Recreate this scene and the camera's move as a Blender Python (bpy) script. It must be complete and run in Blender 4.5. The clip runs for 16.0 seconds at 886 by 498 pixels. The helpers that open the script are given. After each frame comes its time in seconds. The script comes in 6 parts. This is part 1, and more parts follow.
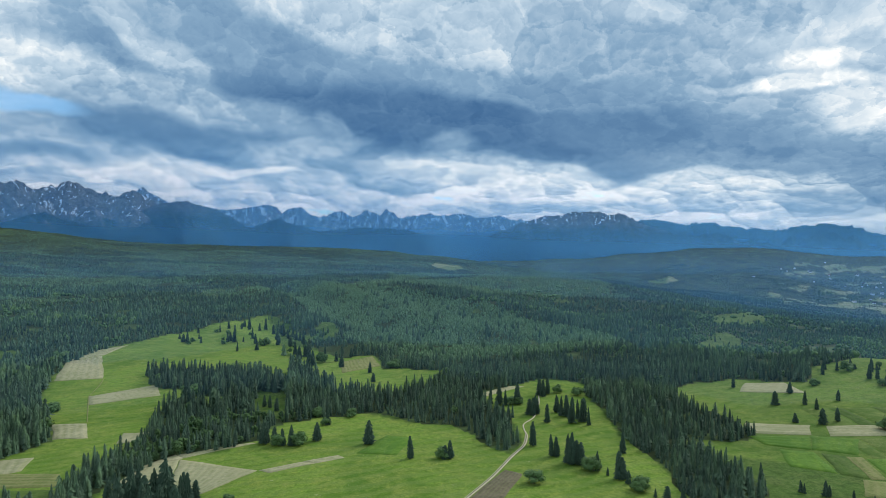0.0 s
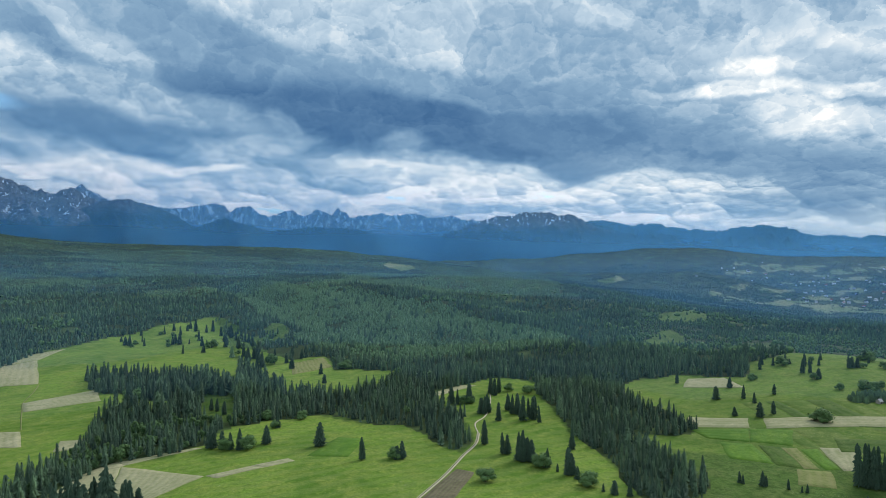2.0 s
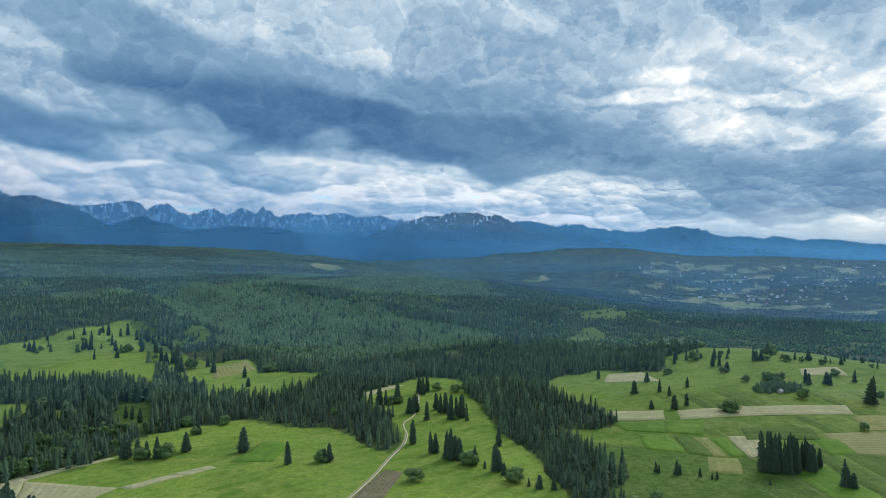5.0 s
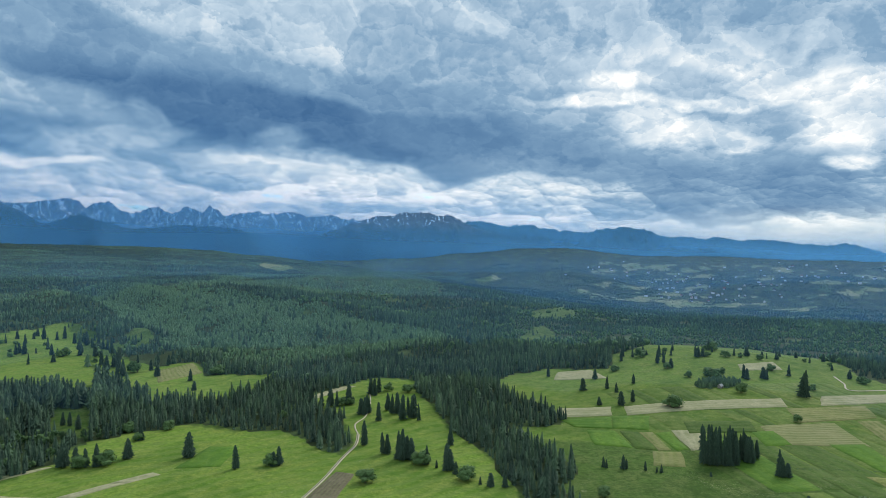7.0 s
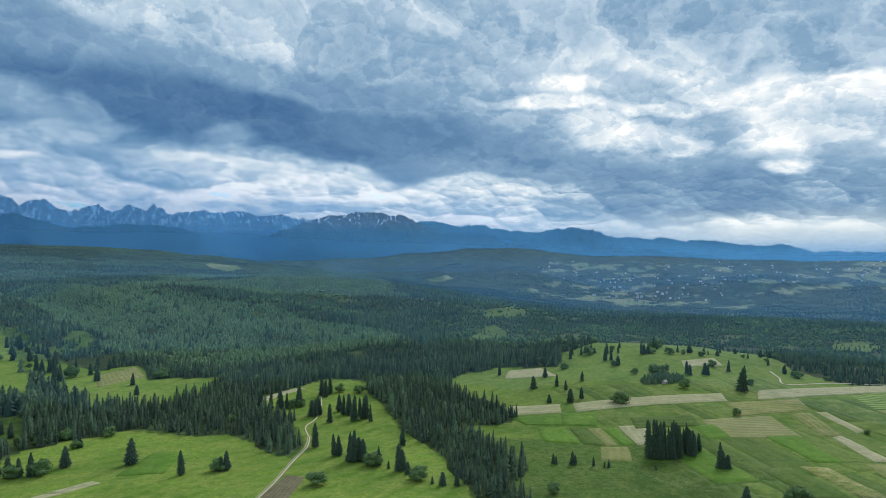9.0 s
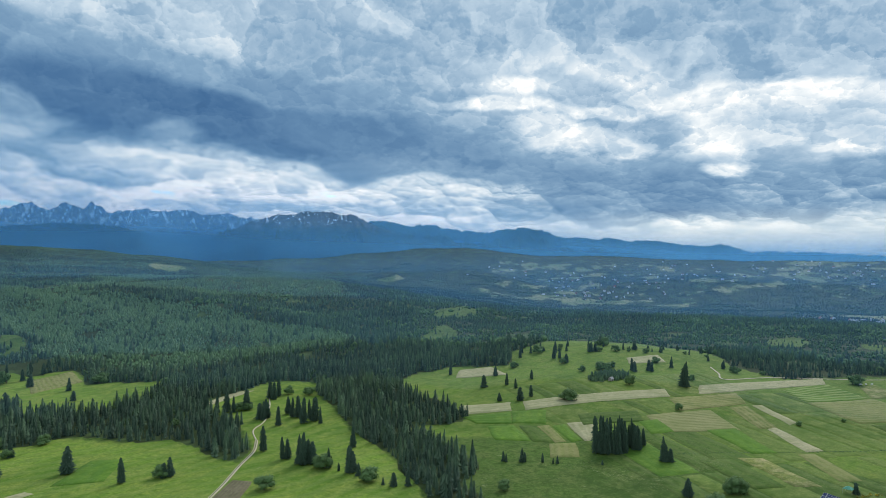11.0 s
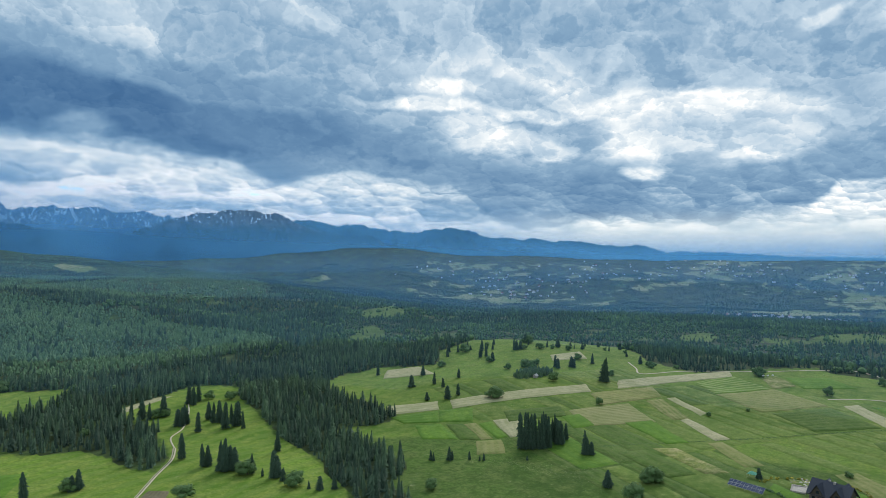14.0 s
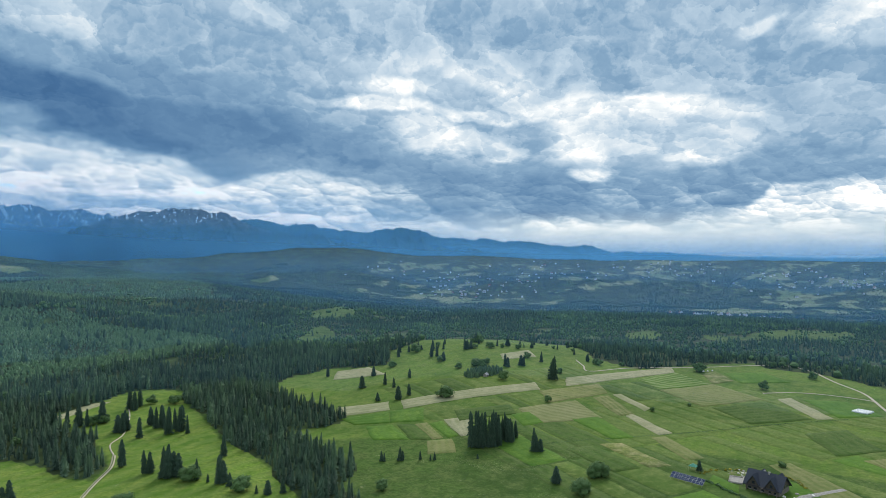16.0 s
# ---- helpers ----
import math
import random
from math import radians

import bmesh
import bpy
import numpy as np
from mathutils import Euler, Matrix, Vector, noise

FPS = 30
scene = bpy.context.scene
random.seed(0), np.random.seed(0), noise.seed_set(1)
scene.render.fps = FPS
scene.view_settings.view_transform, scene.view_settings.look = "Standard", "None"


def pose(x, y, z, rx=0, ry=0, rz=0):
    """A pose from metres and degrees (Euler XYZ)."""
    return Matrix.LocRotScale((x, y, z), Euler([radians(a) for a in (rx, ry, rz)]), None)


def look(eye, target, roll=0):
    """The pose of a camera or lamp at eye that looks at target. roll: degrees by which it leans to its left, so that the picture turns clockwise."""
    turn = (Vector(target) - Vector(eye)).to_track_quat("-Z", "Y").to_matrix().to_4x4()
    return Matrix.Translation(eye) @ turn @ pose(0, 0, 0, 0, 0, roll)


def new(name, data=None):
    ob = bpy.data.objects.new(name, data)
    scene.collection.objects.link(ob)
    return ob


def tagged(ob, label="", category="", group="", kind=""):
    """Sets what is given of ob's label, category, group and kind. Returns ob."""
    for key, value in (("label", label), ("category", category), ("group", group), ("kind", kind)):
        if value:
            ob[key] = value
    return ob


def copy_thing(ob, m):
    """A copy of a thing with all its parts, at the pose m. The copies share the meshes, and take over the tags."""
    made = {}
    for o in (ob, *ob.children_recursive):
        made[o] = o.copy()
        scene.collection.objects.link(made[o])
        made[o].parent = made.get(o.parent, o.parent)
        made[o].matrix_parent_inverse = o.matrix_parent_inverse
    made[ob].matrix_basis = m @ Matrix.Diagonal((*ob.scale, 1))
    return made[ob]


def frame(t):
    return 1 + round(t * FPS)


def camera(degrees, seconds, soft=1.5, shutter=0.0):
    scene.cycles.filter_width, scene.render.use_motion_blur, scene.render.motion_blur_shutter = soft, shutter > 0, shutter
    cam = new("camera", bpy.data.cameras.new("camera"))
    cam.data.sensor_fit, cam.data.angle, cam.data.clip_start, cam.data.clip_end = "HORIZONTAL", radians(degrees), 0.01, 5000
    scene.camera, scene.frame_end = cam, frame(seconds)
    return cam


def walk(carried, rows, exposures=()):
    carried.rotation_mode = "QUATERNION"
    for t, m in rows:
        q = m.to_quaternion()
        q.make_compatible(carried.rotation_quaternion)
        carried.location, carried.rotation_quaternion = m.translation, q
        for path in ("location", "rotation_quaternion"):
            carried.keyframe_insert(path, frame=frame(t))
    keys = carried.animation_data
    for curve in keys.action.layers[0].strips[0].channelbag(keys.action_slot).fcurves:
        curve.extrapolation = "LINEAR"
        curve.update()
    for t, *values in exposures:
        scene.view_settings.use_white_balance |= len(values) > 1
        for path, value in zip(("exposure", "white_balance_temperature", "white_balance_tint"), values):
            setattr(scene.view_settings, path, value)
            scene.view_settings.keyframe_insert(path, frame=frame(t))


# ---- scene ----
cam = camera(71.0, 16.0, soft=0.6)

# the drone hovers and turns slowly to the right
EYE = (0.0, 0.0, 100.0)
PITCH, LEAN = 0.64, -0.085
TURN = [(0.0, 0.0), (0.5, 1.093), (1.0, 2.176), (1.5, 3.295), (2.0, 4.396), (2.5, 5.475), (3.0, 6.579), (3.5, 7.692), (4.0, 8.785),
        (6.5, 14.295), (7.0, 15.396), (7.5, 16.493), (8.0, 17.598), (8.5, 18.699), (9.0, 19.803), (11.5, 25.43), (12.0, 26.549),
        (12.5, 27.654), (13.0, 28.724), (13.5, 29.84), (14.0, 30.955), (14.5, 32.056), (15.0, 33.206), (15.5, 34.356), (16.0, 35.473)]
walk(cam, [(t, pose(*EYE, 90 + PITCH, LEAN, -right)) for t, right in TURN])

# ---- shape of the land ----
# heights in metres along rays from the take-off meadow, one ray every few degrees of bearing (0 = north, positive = east)
RINGS = np.array([0, 250, 500, 620, 750, 1000, 1400, 1900, 2500, 3100, 3800, 4300, 6000.0])
BEARINGS = np.array([-180, -110, -60, -40, -25, -12, 0, 12, 24, 36, 48, 60, 72, 110, 180.0])
RAY_S = [0, 0, 0, 0, 0, 0, 10, 20, 20, 30, 30, 30, 30]
RAY_W = [0, -5, -10, -10, -5, 5, 30, 60, 90, 120, 120, 100, 80]
RAY_WNW = [0, -8, -10, -8, -5, 5, 30, 70, 130, 220, 190, 120, 80]
RAY_NW = [0, -5, -5, -3, 0, 10, 33, 62, 100, 150, 120, 80, 60]
RAY_NNW = [0, 0, 0, 1, 3, 12, 38, 60, 92, 136, 100, 60, 60]
RAY_N = [0, 0, 0, 3, 8, 22, 45, 46, 70, 90, 60, 45, 60]
RAY_NNE = [0, 0, 0, 0, 2, 10, 22, 30, 8, 25, 80, 60, 60]
RAY_NE1 = [0, 0, 2, 3, -1, 0, -1, -25, -25, 30, 140, 100, 60]
RAY_NE2 = [0, 0, 8, 15, -1, -13, -25, -70, -75, -5, 93, 80, 60]
RAY_NE3 = [0, 0, 5, 6, -4, -13, -25, -70, -72, 5, 75, 70, 60]
RAY_E1 = [0, 0, 0, 1, -5, -8, -32, -68, -75, -15, 74, 75, 60]
RAY_E2 = [0, 0, -3, -4, -6, -7, -29, -66, -74, -15, 74, 75, 60]
RAY_E3 = [0, 0, 0, 0, 0, 0, 0, -20, -30, 0, 60, 60, 60]
LAND = np.array([RAY_S, RAY_W, RAY_WNW, RAY_WNW, RAY_NW, RAY_NNW, RAY_N, RAY_NNE, RAY_NE1, RAY_NE2, RAY_NE3, RAY_E1, RAY_E2, RAY_E3, RAY_S], float)


def lattice(ix, iy, seed):
    """A repeatable random number in 0..1 for each whole-numbered pair."""
    h = (ix.astype(np.int64) * 374761393 + iy.astype(np.int64) * 668265263 + seed * 974634777) & 0xFFFFFFFF
    h = ((h ^ (h >> 13)) * 1274126177) & 0xFFFFFFFF
    return ((h ^ (h >> 16)) & 0xFFFFFF) / float(0xFFFFFF)


def value_noise(x, y, seed=0):
    ix, iy = np.floor(x), np.floor(y)
    fx, fy = x - ix, y - iy
    fx, fy = fx * fx * (3 - 2 * fx), fy * fy * (3 - 2 * fy)
    a, b = lattice(ix, iy, seed), lattice(ix + 1, iy, seed)
    c, d = lattice(ix, iy + 1, seed), lattice(ix + 1, iy + 1, seed)
    return (a + (b - a) * fx) * (1 - fy) + (c + (d - c) * fx) * fy


def fbm(x, y, octaves=4, seed=0):
    total, amp, norm = 0.0, 1.0, 0.0
    for k in range(octaves):
        total = total + amp * (value_noise(x * 2 ** k, y * 2 ** k, seed + k) - 0.5)
        norm += amp
        amp *= 0.5
    return total / norm


def cubic(p0, p1, p2, p3, u):
    lo, hi = np.minimum(p1, p2), np.maximum(p1, p2)
    v = p1 + 0.5 * u * (p2 - p0 + u * (2 * p0 - 5 * p1 + 4 * p2 - p3 + u * (3 * (p1 - p2) + p3 - p0)))
    return np.clip(v, lo - 0.15 * (hi - lo), hi + 0.15 * (hi - lo))


def land(x, y):
    """Height of the ground at x, y (arrays)."""
    x, y = np.asarray(x, float), np.asarray(y, float)
    r = np.clip(np.hypot(x, y), 0, 5900)
    az = np.degrees(np.arctan2(x, y))
    i = np.clip(np.searchsorted(BEARINGS, az, side="right") - 1, 0, len(BEARINGS) - 2)
    j = np.clip(np.searchsorted(RINGS, r, side="right") - 1, 0, len(RINGS) - 2)
    u = (az - BEARINGS[i]) / (BEARINGS[i + 1] - BEARINGS[i])
    v = (r - RINGS[j]) / (RINGS[j + 1] - RINGS[j])
    cols = []
    for di in (-1, 0, 1, 2):
        c = np.clip(i + di, 0, len(BEARINGS) - 1)
        rows = [LAND[c, np.clip(j + dj, 0, len(RINGS) - 1)] for dj in (-1, 0, 1, 2)]
        cols.append(cubic(*rows, v))
    z = cubic(*cols, u)
    # the plantation ridge: its crest comes nearer as it sinks eastwards, with a hollow behind it
    crest = np.interp(az, (-22, -14, 0, 8, 14, 19), (1600, 1450, 1150, 900, 760, 700))
    here = np.clip((az + 24) / 8, 0, 1) * np.clip((18 - az) / 5, 0, 1)
    z = z + here * (9 * np.exp(-((r - crest) / 120) ** 2) - 13 * np.exp(-((r - crest - 320) / 170) ** 2))
    # spurs and hollows run slantwise down its face
    face = here * np.clip((r - 660) / 160, 0, 1) * np.clip((crest + 60 - r) / 120, 0, 1)
    z = z + face * 5.0 * np.sin((0.86 * x + 0.5 * y) / 21 + 4 * fbm(x / 110, y / 110, 2, 15))
    far = np.clip((r - 700) / 1500, 0, 1)
    return z + fbm(x / 130, y / 130, 3, 5) * (2.0 + 10 * far) + fbm(x / 420, y / 420, 3, 9) * 30 * far


# ---- where things stand (metres east, metres north) ----
WOODS_BELT = [(-261, 550), (-256, 568), (-219, 562), (-179, 548), (-154, 528), (-124, 485), (-119, 457), (-156, 478), (-181, 482), (-205, 513), (-202, 486), (-220, 489), (-239, 508)]  # dense belt of spruces between the hay meadows
MEADOW_WEST = [(-212, 268), (-236, 317), (-235, 332), (-230, 344), (-225, 359), (-243, 389), (-260, 410), (-293, 446), (-311, 486), (-336, 539), (-363, 594), (-368, 639), (-351, 711), (-339, 771), (-314, 816), (-286, 957), (-254, 915), (-180, 692), (-134, 559), (-124, 489), (-164, 512), (-207, 527), (-245, 541), (-258, 550), (-227, 486), (-198, 482), (-156, 448), (-152, 431), (-188, 427), (-188, 410), (-179, 384), (-171, 344), (-174, 322), (-175, 292), (-162, 260)]  # hay meadow on the western slope
MEADOW_MID = [(-150, 262), (-152, 287), (-147, 305), (-140, 320), (-114, 328), (-104, 341), (-101, 354), (-97, 377), (-79, 389), (-52, 400), (-32, 383), (-15, 375), (4, 371), (18, 347), (20, 337), (28, 321), (35, 315), (43, 333), (44, 360), (40, 393), (33, 422), (21, 443), (41, 465), (71, 498), (93, 509), (110, 481), (103, 457), (103, 411), (101, 382), (98, 343), (104, 314), (104, 282), (103, 256), (97, 232), (46, 159), (0, 140), (-78, 178)]  # mown meadow below the take-off point
MEADOW_POCKET = [(-173, 685), (-165, 689), (-101, 605), (-69, 615), (-52, 552), (3, 537), (10, 510), (-35, 455), (-78, 466), (-109, 504), (-134, 559)]
MEADOW_STRIP = [(-141, 464), (-120, 468), (-113, 449), (-101, 394), (-111, 382), (-127, 418)]
MEADOW_EAST = [(167, 464), (195, 482), (233, 488), (240, 470), (267, 461), (295, 499), (322, 513), (450, 624), (515, 582), (524, 496), (443, 378), (445, 339), (487, 326), (587, 308), (563, 281), (585, 257), (582, 229), (564, 195), (522, 157), (435, 91), (284, 46), (131, 88), (101, 138), (106, 203), (122, 229), (124, 242), (133, 254), (138, 271), (135, 289), (131, 311), (131, 340), (149, 335), (165, 338), (172, 347), (172, 364), (169, 398), (167, 435)]  # strip fields on the eastern knoll
GLADE_1 = [(279, 673), (317, 761), (383, 834), (363, 767), (310, 655)]
GLADE_2 = [(406, 919), (451, 1039), (588, 1185), (573, 1094), (497, 965)]
GLADE_3 = [(662, 522), (721, 564), (779, 568), (740, 517), (681, 489)]
GLADE_4 = [(761, 421), (847, 453), (988, 467), (1024, 403), (918, 351), (854, 349)]
GLADE_5 = [(-153, 737), (-165, 811), (-158, 896), (-130, 773), (-124, 710)]
GLADE_6 = [(-443, 607), (-482, 661), (-445, 658), (-413, 613)]
GLADE_7 = [(-51, 2322), (-21, 2559), (82, 2368), (32, 2166)]
GLADE_8 = [(1723, 1194), (2069, 1166), (2009, 915), (1869, 1053)]
GLADE_9 = [(730, 457), (768, 472), (794, 439), (746, 421)]
GLADE_10 = [(-264, 926), (-244, 898), (-185, 802), (-145, 714), (-116, 578), (-133, 554), (-164, 636), (-198, 753)]
GLADE_11 = [(863, 2593), (1009, 2767), (993, 2592), (851, 2455)]
GLADE_12 = [(828, 2532), (1003, 2752), (987, 2604), (849, 2457)]
PLANTATION = [(-373, 1306), (-278, 1364), (-91, 1199), (15, 1046), (97, 918), (153, 781), (210, 703), (175, 649), (95, 630), (35, 575), (3, 573), (-47, 618), (-105, 709), (-137, 821), (-227, 1024)]
PARCELS_A = [('hay', [(230, 474), (255, 464), (252, 431), (213, 449)]), ('hay', [(179, 369), (211, 357), (201, 339), (170, 348)]), ('hay', [(218, 354), (326, 338), (314, 320), (208, 335)]), ('stubble', [(310, 318), (367, 313), (349, 289), (294, 292)]), ('hay', [(359, 339), (480, 327), (462, 312), (337, 319)]), ('rows', [(267, 293), (314, 287), (297, 250), (254, 262)]), ('stubble', [(330, 287), (345, 285), (322, 246), (309, 248)]), ('hay', [(313, 247), (321, 247), (308, 209), (297, 211)]), ('hay', [(349, 285), (357, 284), (343, 250), (333, 247)]), ('lush', [(278, 258), (297, 254), (282, 216), (269, 220)]), ('stubble', [(392, 279), (452, 272), (440, 226), (378, 235)])]
PARCELS_B = [('fallow', [(479, 299), (501, 299), (479, 270), (450, 271)]), ('rows_green', [(409, 309), (464, 316), (449, 272), (394, 280)]), ('lush', [(500, 292), (538, 278), (519, 245), (475, 263)]), ('hay', [(449, 222), (464, 220), (428, 176), (415, 180)]), ('hay', [(214, 300), (233, 296), (211, 268), (204, 269)]), ('stubble', [(196, 303), (203, 301), (195, 272), (189, 274)]), ('lush', [(203, 299), (212, 298), (204, 271), (197, 271)]), ('lush', [(199, 337), (219, 328), (203, 304), (186, 315)]), ('stubble', [(185, 274), (198, 269), (187, 251), (174, 257)]), ('fallow', [(257, 219), (268, 213), (260, 177), (249, 182)]), ('stubble', [(301, 153), (314, 149), (290, 105), (275, 115)])]
PARCELS_C = [('stubble', [(349, 131), (366, 124), (342, 111), (343, 119)]), ('meadow', [(230, 311), (269, 302), (258, 284), (220, 292)]), ('lush', [(168, 343), (198, 336), (186, 315), (168, 325)]), ('meadow', [(187, 309), (196, 303), (189, 274), (179, 280)]), ('lush', [(171, 318), (185, 311), (179, 281), (163, 293)]), ('meadow', [(236, 223), (253, 219), (246, 183), (231, 187)]), ('lush', [(467, 213), (491, 193), (464, 161), (432, 175)]), ('meadow', [(382, 231), (436, 223), (412, 182), (366, 196)]), ('stubble', [(289, 211), (299, 208), (284, 175), (273, 178)]), ('meadow', [(374, 170), (405, 160), (377, 131), (345, 141)]), ('hay', [(367, 426), (409, 434), (394, 407), (355, 409)])]
PARCELS_D = [('lush', [(255, 286), (268, 284), (259, 261), (244, 264)]), ('hay', [(-328, 524), (-366, 605), (-346, 633), (-290, 532)]), ('hay', [(-367, 608), (-368, 658), (-349, 692), (-346, 636)]), ('hay', [(-267, 468), (-231, 504), (-211, 466), (-251, 442)]), ('hay', [(-247, 393), (-224, 393), (-207, 363), (-227, 362)]), ('hay', [(-241, 327), (-216, 330), (-210, 310), (-223, 299)]), ('stubble', [(-236, 309), (-186, 304), (-175, 287), (-221, 289)]), ('meadow', [(-225, 287), (-174, 283), (-163, 263), (-212, 268)]), ('hay', [(-190, 370), (-174, 371), (-173, 351), (-183, 349)]), ('hay', [(-151, 284), (-149, 312), (-134, 317), (-119, 266)]), ('hay', [(-119, 266), (-134, 317), (-87, 293), (-105, 269)])]
PARCELS_E = [('hay', [(-149, 312), (-139, 325), (-133, 319), (-134, 317)]), ('hay', [(-139, 325), (-105, 338), (-101, 337), (-133, 319)]), ('hay', [(-87, 293), (-69, 302), (-61, 300), (-80, 289)]), ('hay', [(-69, 302), (-52, 312), (-48, 308), (-61, 300)]), ('lush', [(-44, 315), (-23, 312), (-16, 344), (-31, 348)]), ('ploughed', [(8, 251), (29, 291), (37, 285), (22, 249)]), ('stubble', [(-96, 577), (-69, 606), (-56, 558), (-85, 527)]), ('hay', [(22, 446), (50, 477), (63, 477), (24, 436)])]
TRACK_MEADOW = [(1, 239), (8, 253), (22, 281), (34, 310), (43, 330), (47, 349), (48, 370), (57, 388), (66, 427), (70, 462)]
TRACK_EAST = [(604, 286), (585, 257), (555, 227), (531, 198), (488, 170), (429, 134)]
TRACK_TOP = [(458, 237), (481, 228), (497, 215), (507, 196), (509, 182)]
TRACK_KNOLL = [(421, 385), (407, 364), (395, 346), (443, 340), (505, 316), (568, 299), (601, 284)]
TRACK_WEST = [(-226, 396), (-259, 455), (-268, 473), (-280, 508), (-288, 528)]
HEDGE_LINE = [(231, 236), (254, 228), (276, 219), (310, 208), (348, 197), (390, 185), (434, 171)]
DITCH_LINE = [(-89, 314), (-64, 315), (-41, 312), (-18, 308), (5, 304), (21, 296)]
SPRUCE_MID_1 = [(-67.8, 337.7, 10.4), (-39.7, 330.6, 13.3), (-16.0, 307.8, 11.8), (3.8, 308.3, 9.4), (1.3, 308.3, 7.1), (-68.3, 370.0, 8.9), (-95.2, 334.8, 11.9), (-90.1, 333.0, 9.8), (-84.9, 330.3, 9.4), (-80.2, 329.6, 14.5), (-98.0, 337.2, 8.0), (47.5, 328.4, 13.6), (62.8, 375.1, 11.8), (50.1, 420.7, 14.3), (55.2, 393.8, 10.4), (56.9, 391.0, 11.9), (59.7, 395.2, 10.1), (59.6, 402.3, 10.7), (69.6, 447.4, 13.5), (75.5, 451.0, 12.8), (71.4, 443.9, 12.6), (73.0, 399.4, 11.4), (74.3, 390.9, 12.7), (77.3, 388.2, 14.1), (77.4, 373.8, 15.8), (82.5, 381.5, 12.8), (85.1, 377.4, 14.9), (86.4, 368.5, 11.0), (54.4, 311.5, 11.5), (56.6, 311.5, 10.3)]
SPRUCE_MID_2 = [(60.2, 301.2, 14.7), (61.6, 298.7, 16.1), (64.4, 300.4, 12.1), (66.2, 298.7, 11.1), (72.1, 289.9, 9.7), (75.2, 283.8, 3.9), (78.9, 278.6, 13.1), (80.1, 279.4, 10.1), (91.5, 316.0, 10.9), (81.5, 273.6, 6.1), (88.1, 258.2, 3.7), (92.0, 254.7, 6.3), (97.6, 252.5, 6.3), (25.7, 426.8, 12.8), (32.2, 420.7, 12.6), (38.3, 420.7, 13.4), (42.2, 417.6, 11.0), (105.0, 348.2, 9.6)]
SHRUB_MID_1 = [(-69.3, 370.0, 5.0), (-77.9, 389.5, 6.3), (-77.7, 330.3, 8.4), (-87.1, 330.6, 6.8), (-0.4, 308.3, 6.5), (40.0, 273.3, 6.9), (83.1, 454.6, 6.9), (70.0, 289.9, 8.0), (68.8, 291.5, 6.3), (83.7, 264.3, 7.2), (82.9, 265.6, 4.8), (-88.3, 257.6, 5.8), (51.3, 420.6, 6.3), (96.9, 447.8, 6.8), (45.2, 420.7, 6.3), (-57.6, 388.5, 5.9)]
SPRUCE_WEST_1 = [(-290.9, 709.0, 14.1), (-298.4, 716.1, 10.0), (-237.1, 707.8, 14.4), (-244.3, 715.7, 11.1), (-245.7, 710.4, 11.0), (-215.1, 651.2, 10.7), (-259.0, 831.5, 17.5), (-220.3, 720.1, 13.8), (-261.5, 808.9, 8.6), (-278.3, 777.7, 10.6), (-274.2, 796.6, 9.3), (-253.4, 758.3, 11.0), (-239.6, 843.0, 16.1), (-201.6, 685.6, 7.9), (-195.3, 678.6, 7.8), (-307.1, 781.1, 7.7), (-312.4, 738.4, 5.9), (-195.0, 653.2, 8.8), (-90.0, 554.5, 10.4), (-119.0, 567.9, 13.9), (-61.8, 528.6, 9.9), (-55.0, 493.8, 7.4), (-134.9, 609.3, 11.5), (-122.0, 563.1, 9.6), (-99.8, 582.6, 9.8), (-100.2, 617.5, 9.2), (-88.7, 604.2, 9.6), (-137.6, 597.4, 13.6), (-148.3, 624.0, 14.2), (-115.1, 607.1, 11.4)]
SPRUCE_WEST_2 = [(-177.3, 453.7, 12.7), (-190.7, 442.9, 12.1), (-181.2, 441.3, 16.4), (-36.9, 552.1, 5.1), (-119.5, 417.4, 8.1), (-114.7, 413.8, 8.8), (-107.7, 404.4, 9.0), (-218.5, 802.3, 13.0), (-110.1, 353.5, 5.2)]
SHRUB_WEST_1 = [(-266.9, 425.5, 7.5), (-266.4, 428.3, 5.6), (-285.8, 701.1, 5.6), (-289.7, 721.8, 5.7), (-196.5, 678.7, 7.8), (-114.8, 578.3, 10.9), (-109.5, 577.8, 10.9), (-44.1, 547.2, 9.1), (-39.8, 557.2, 6.2), (2.0, 522.8, 6.8), (-194.2, 685.8, 9.2), (-183.8, 461.7, 9.2), (-186.0, 451.7, 10.9), (-374.8, 608.1, 11.8), (-375.3, 618.1, 9.3), (-370.7, 595.3, 9.7)]
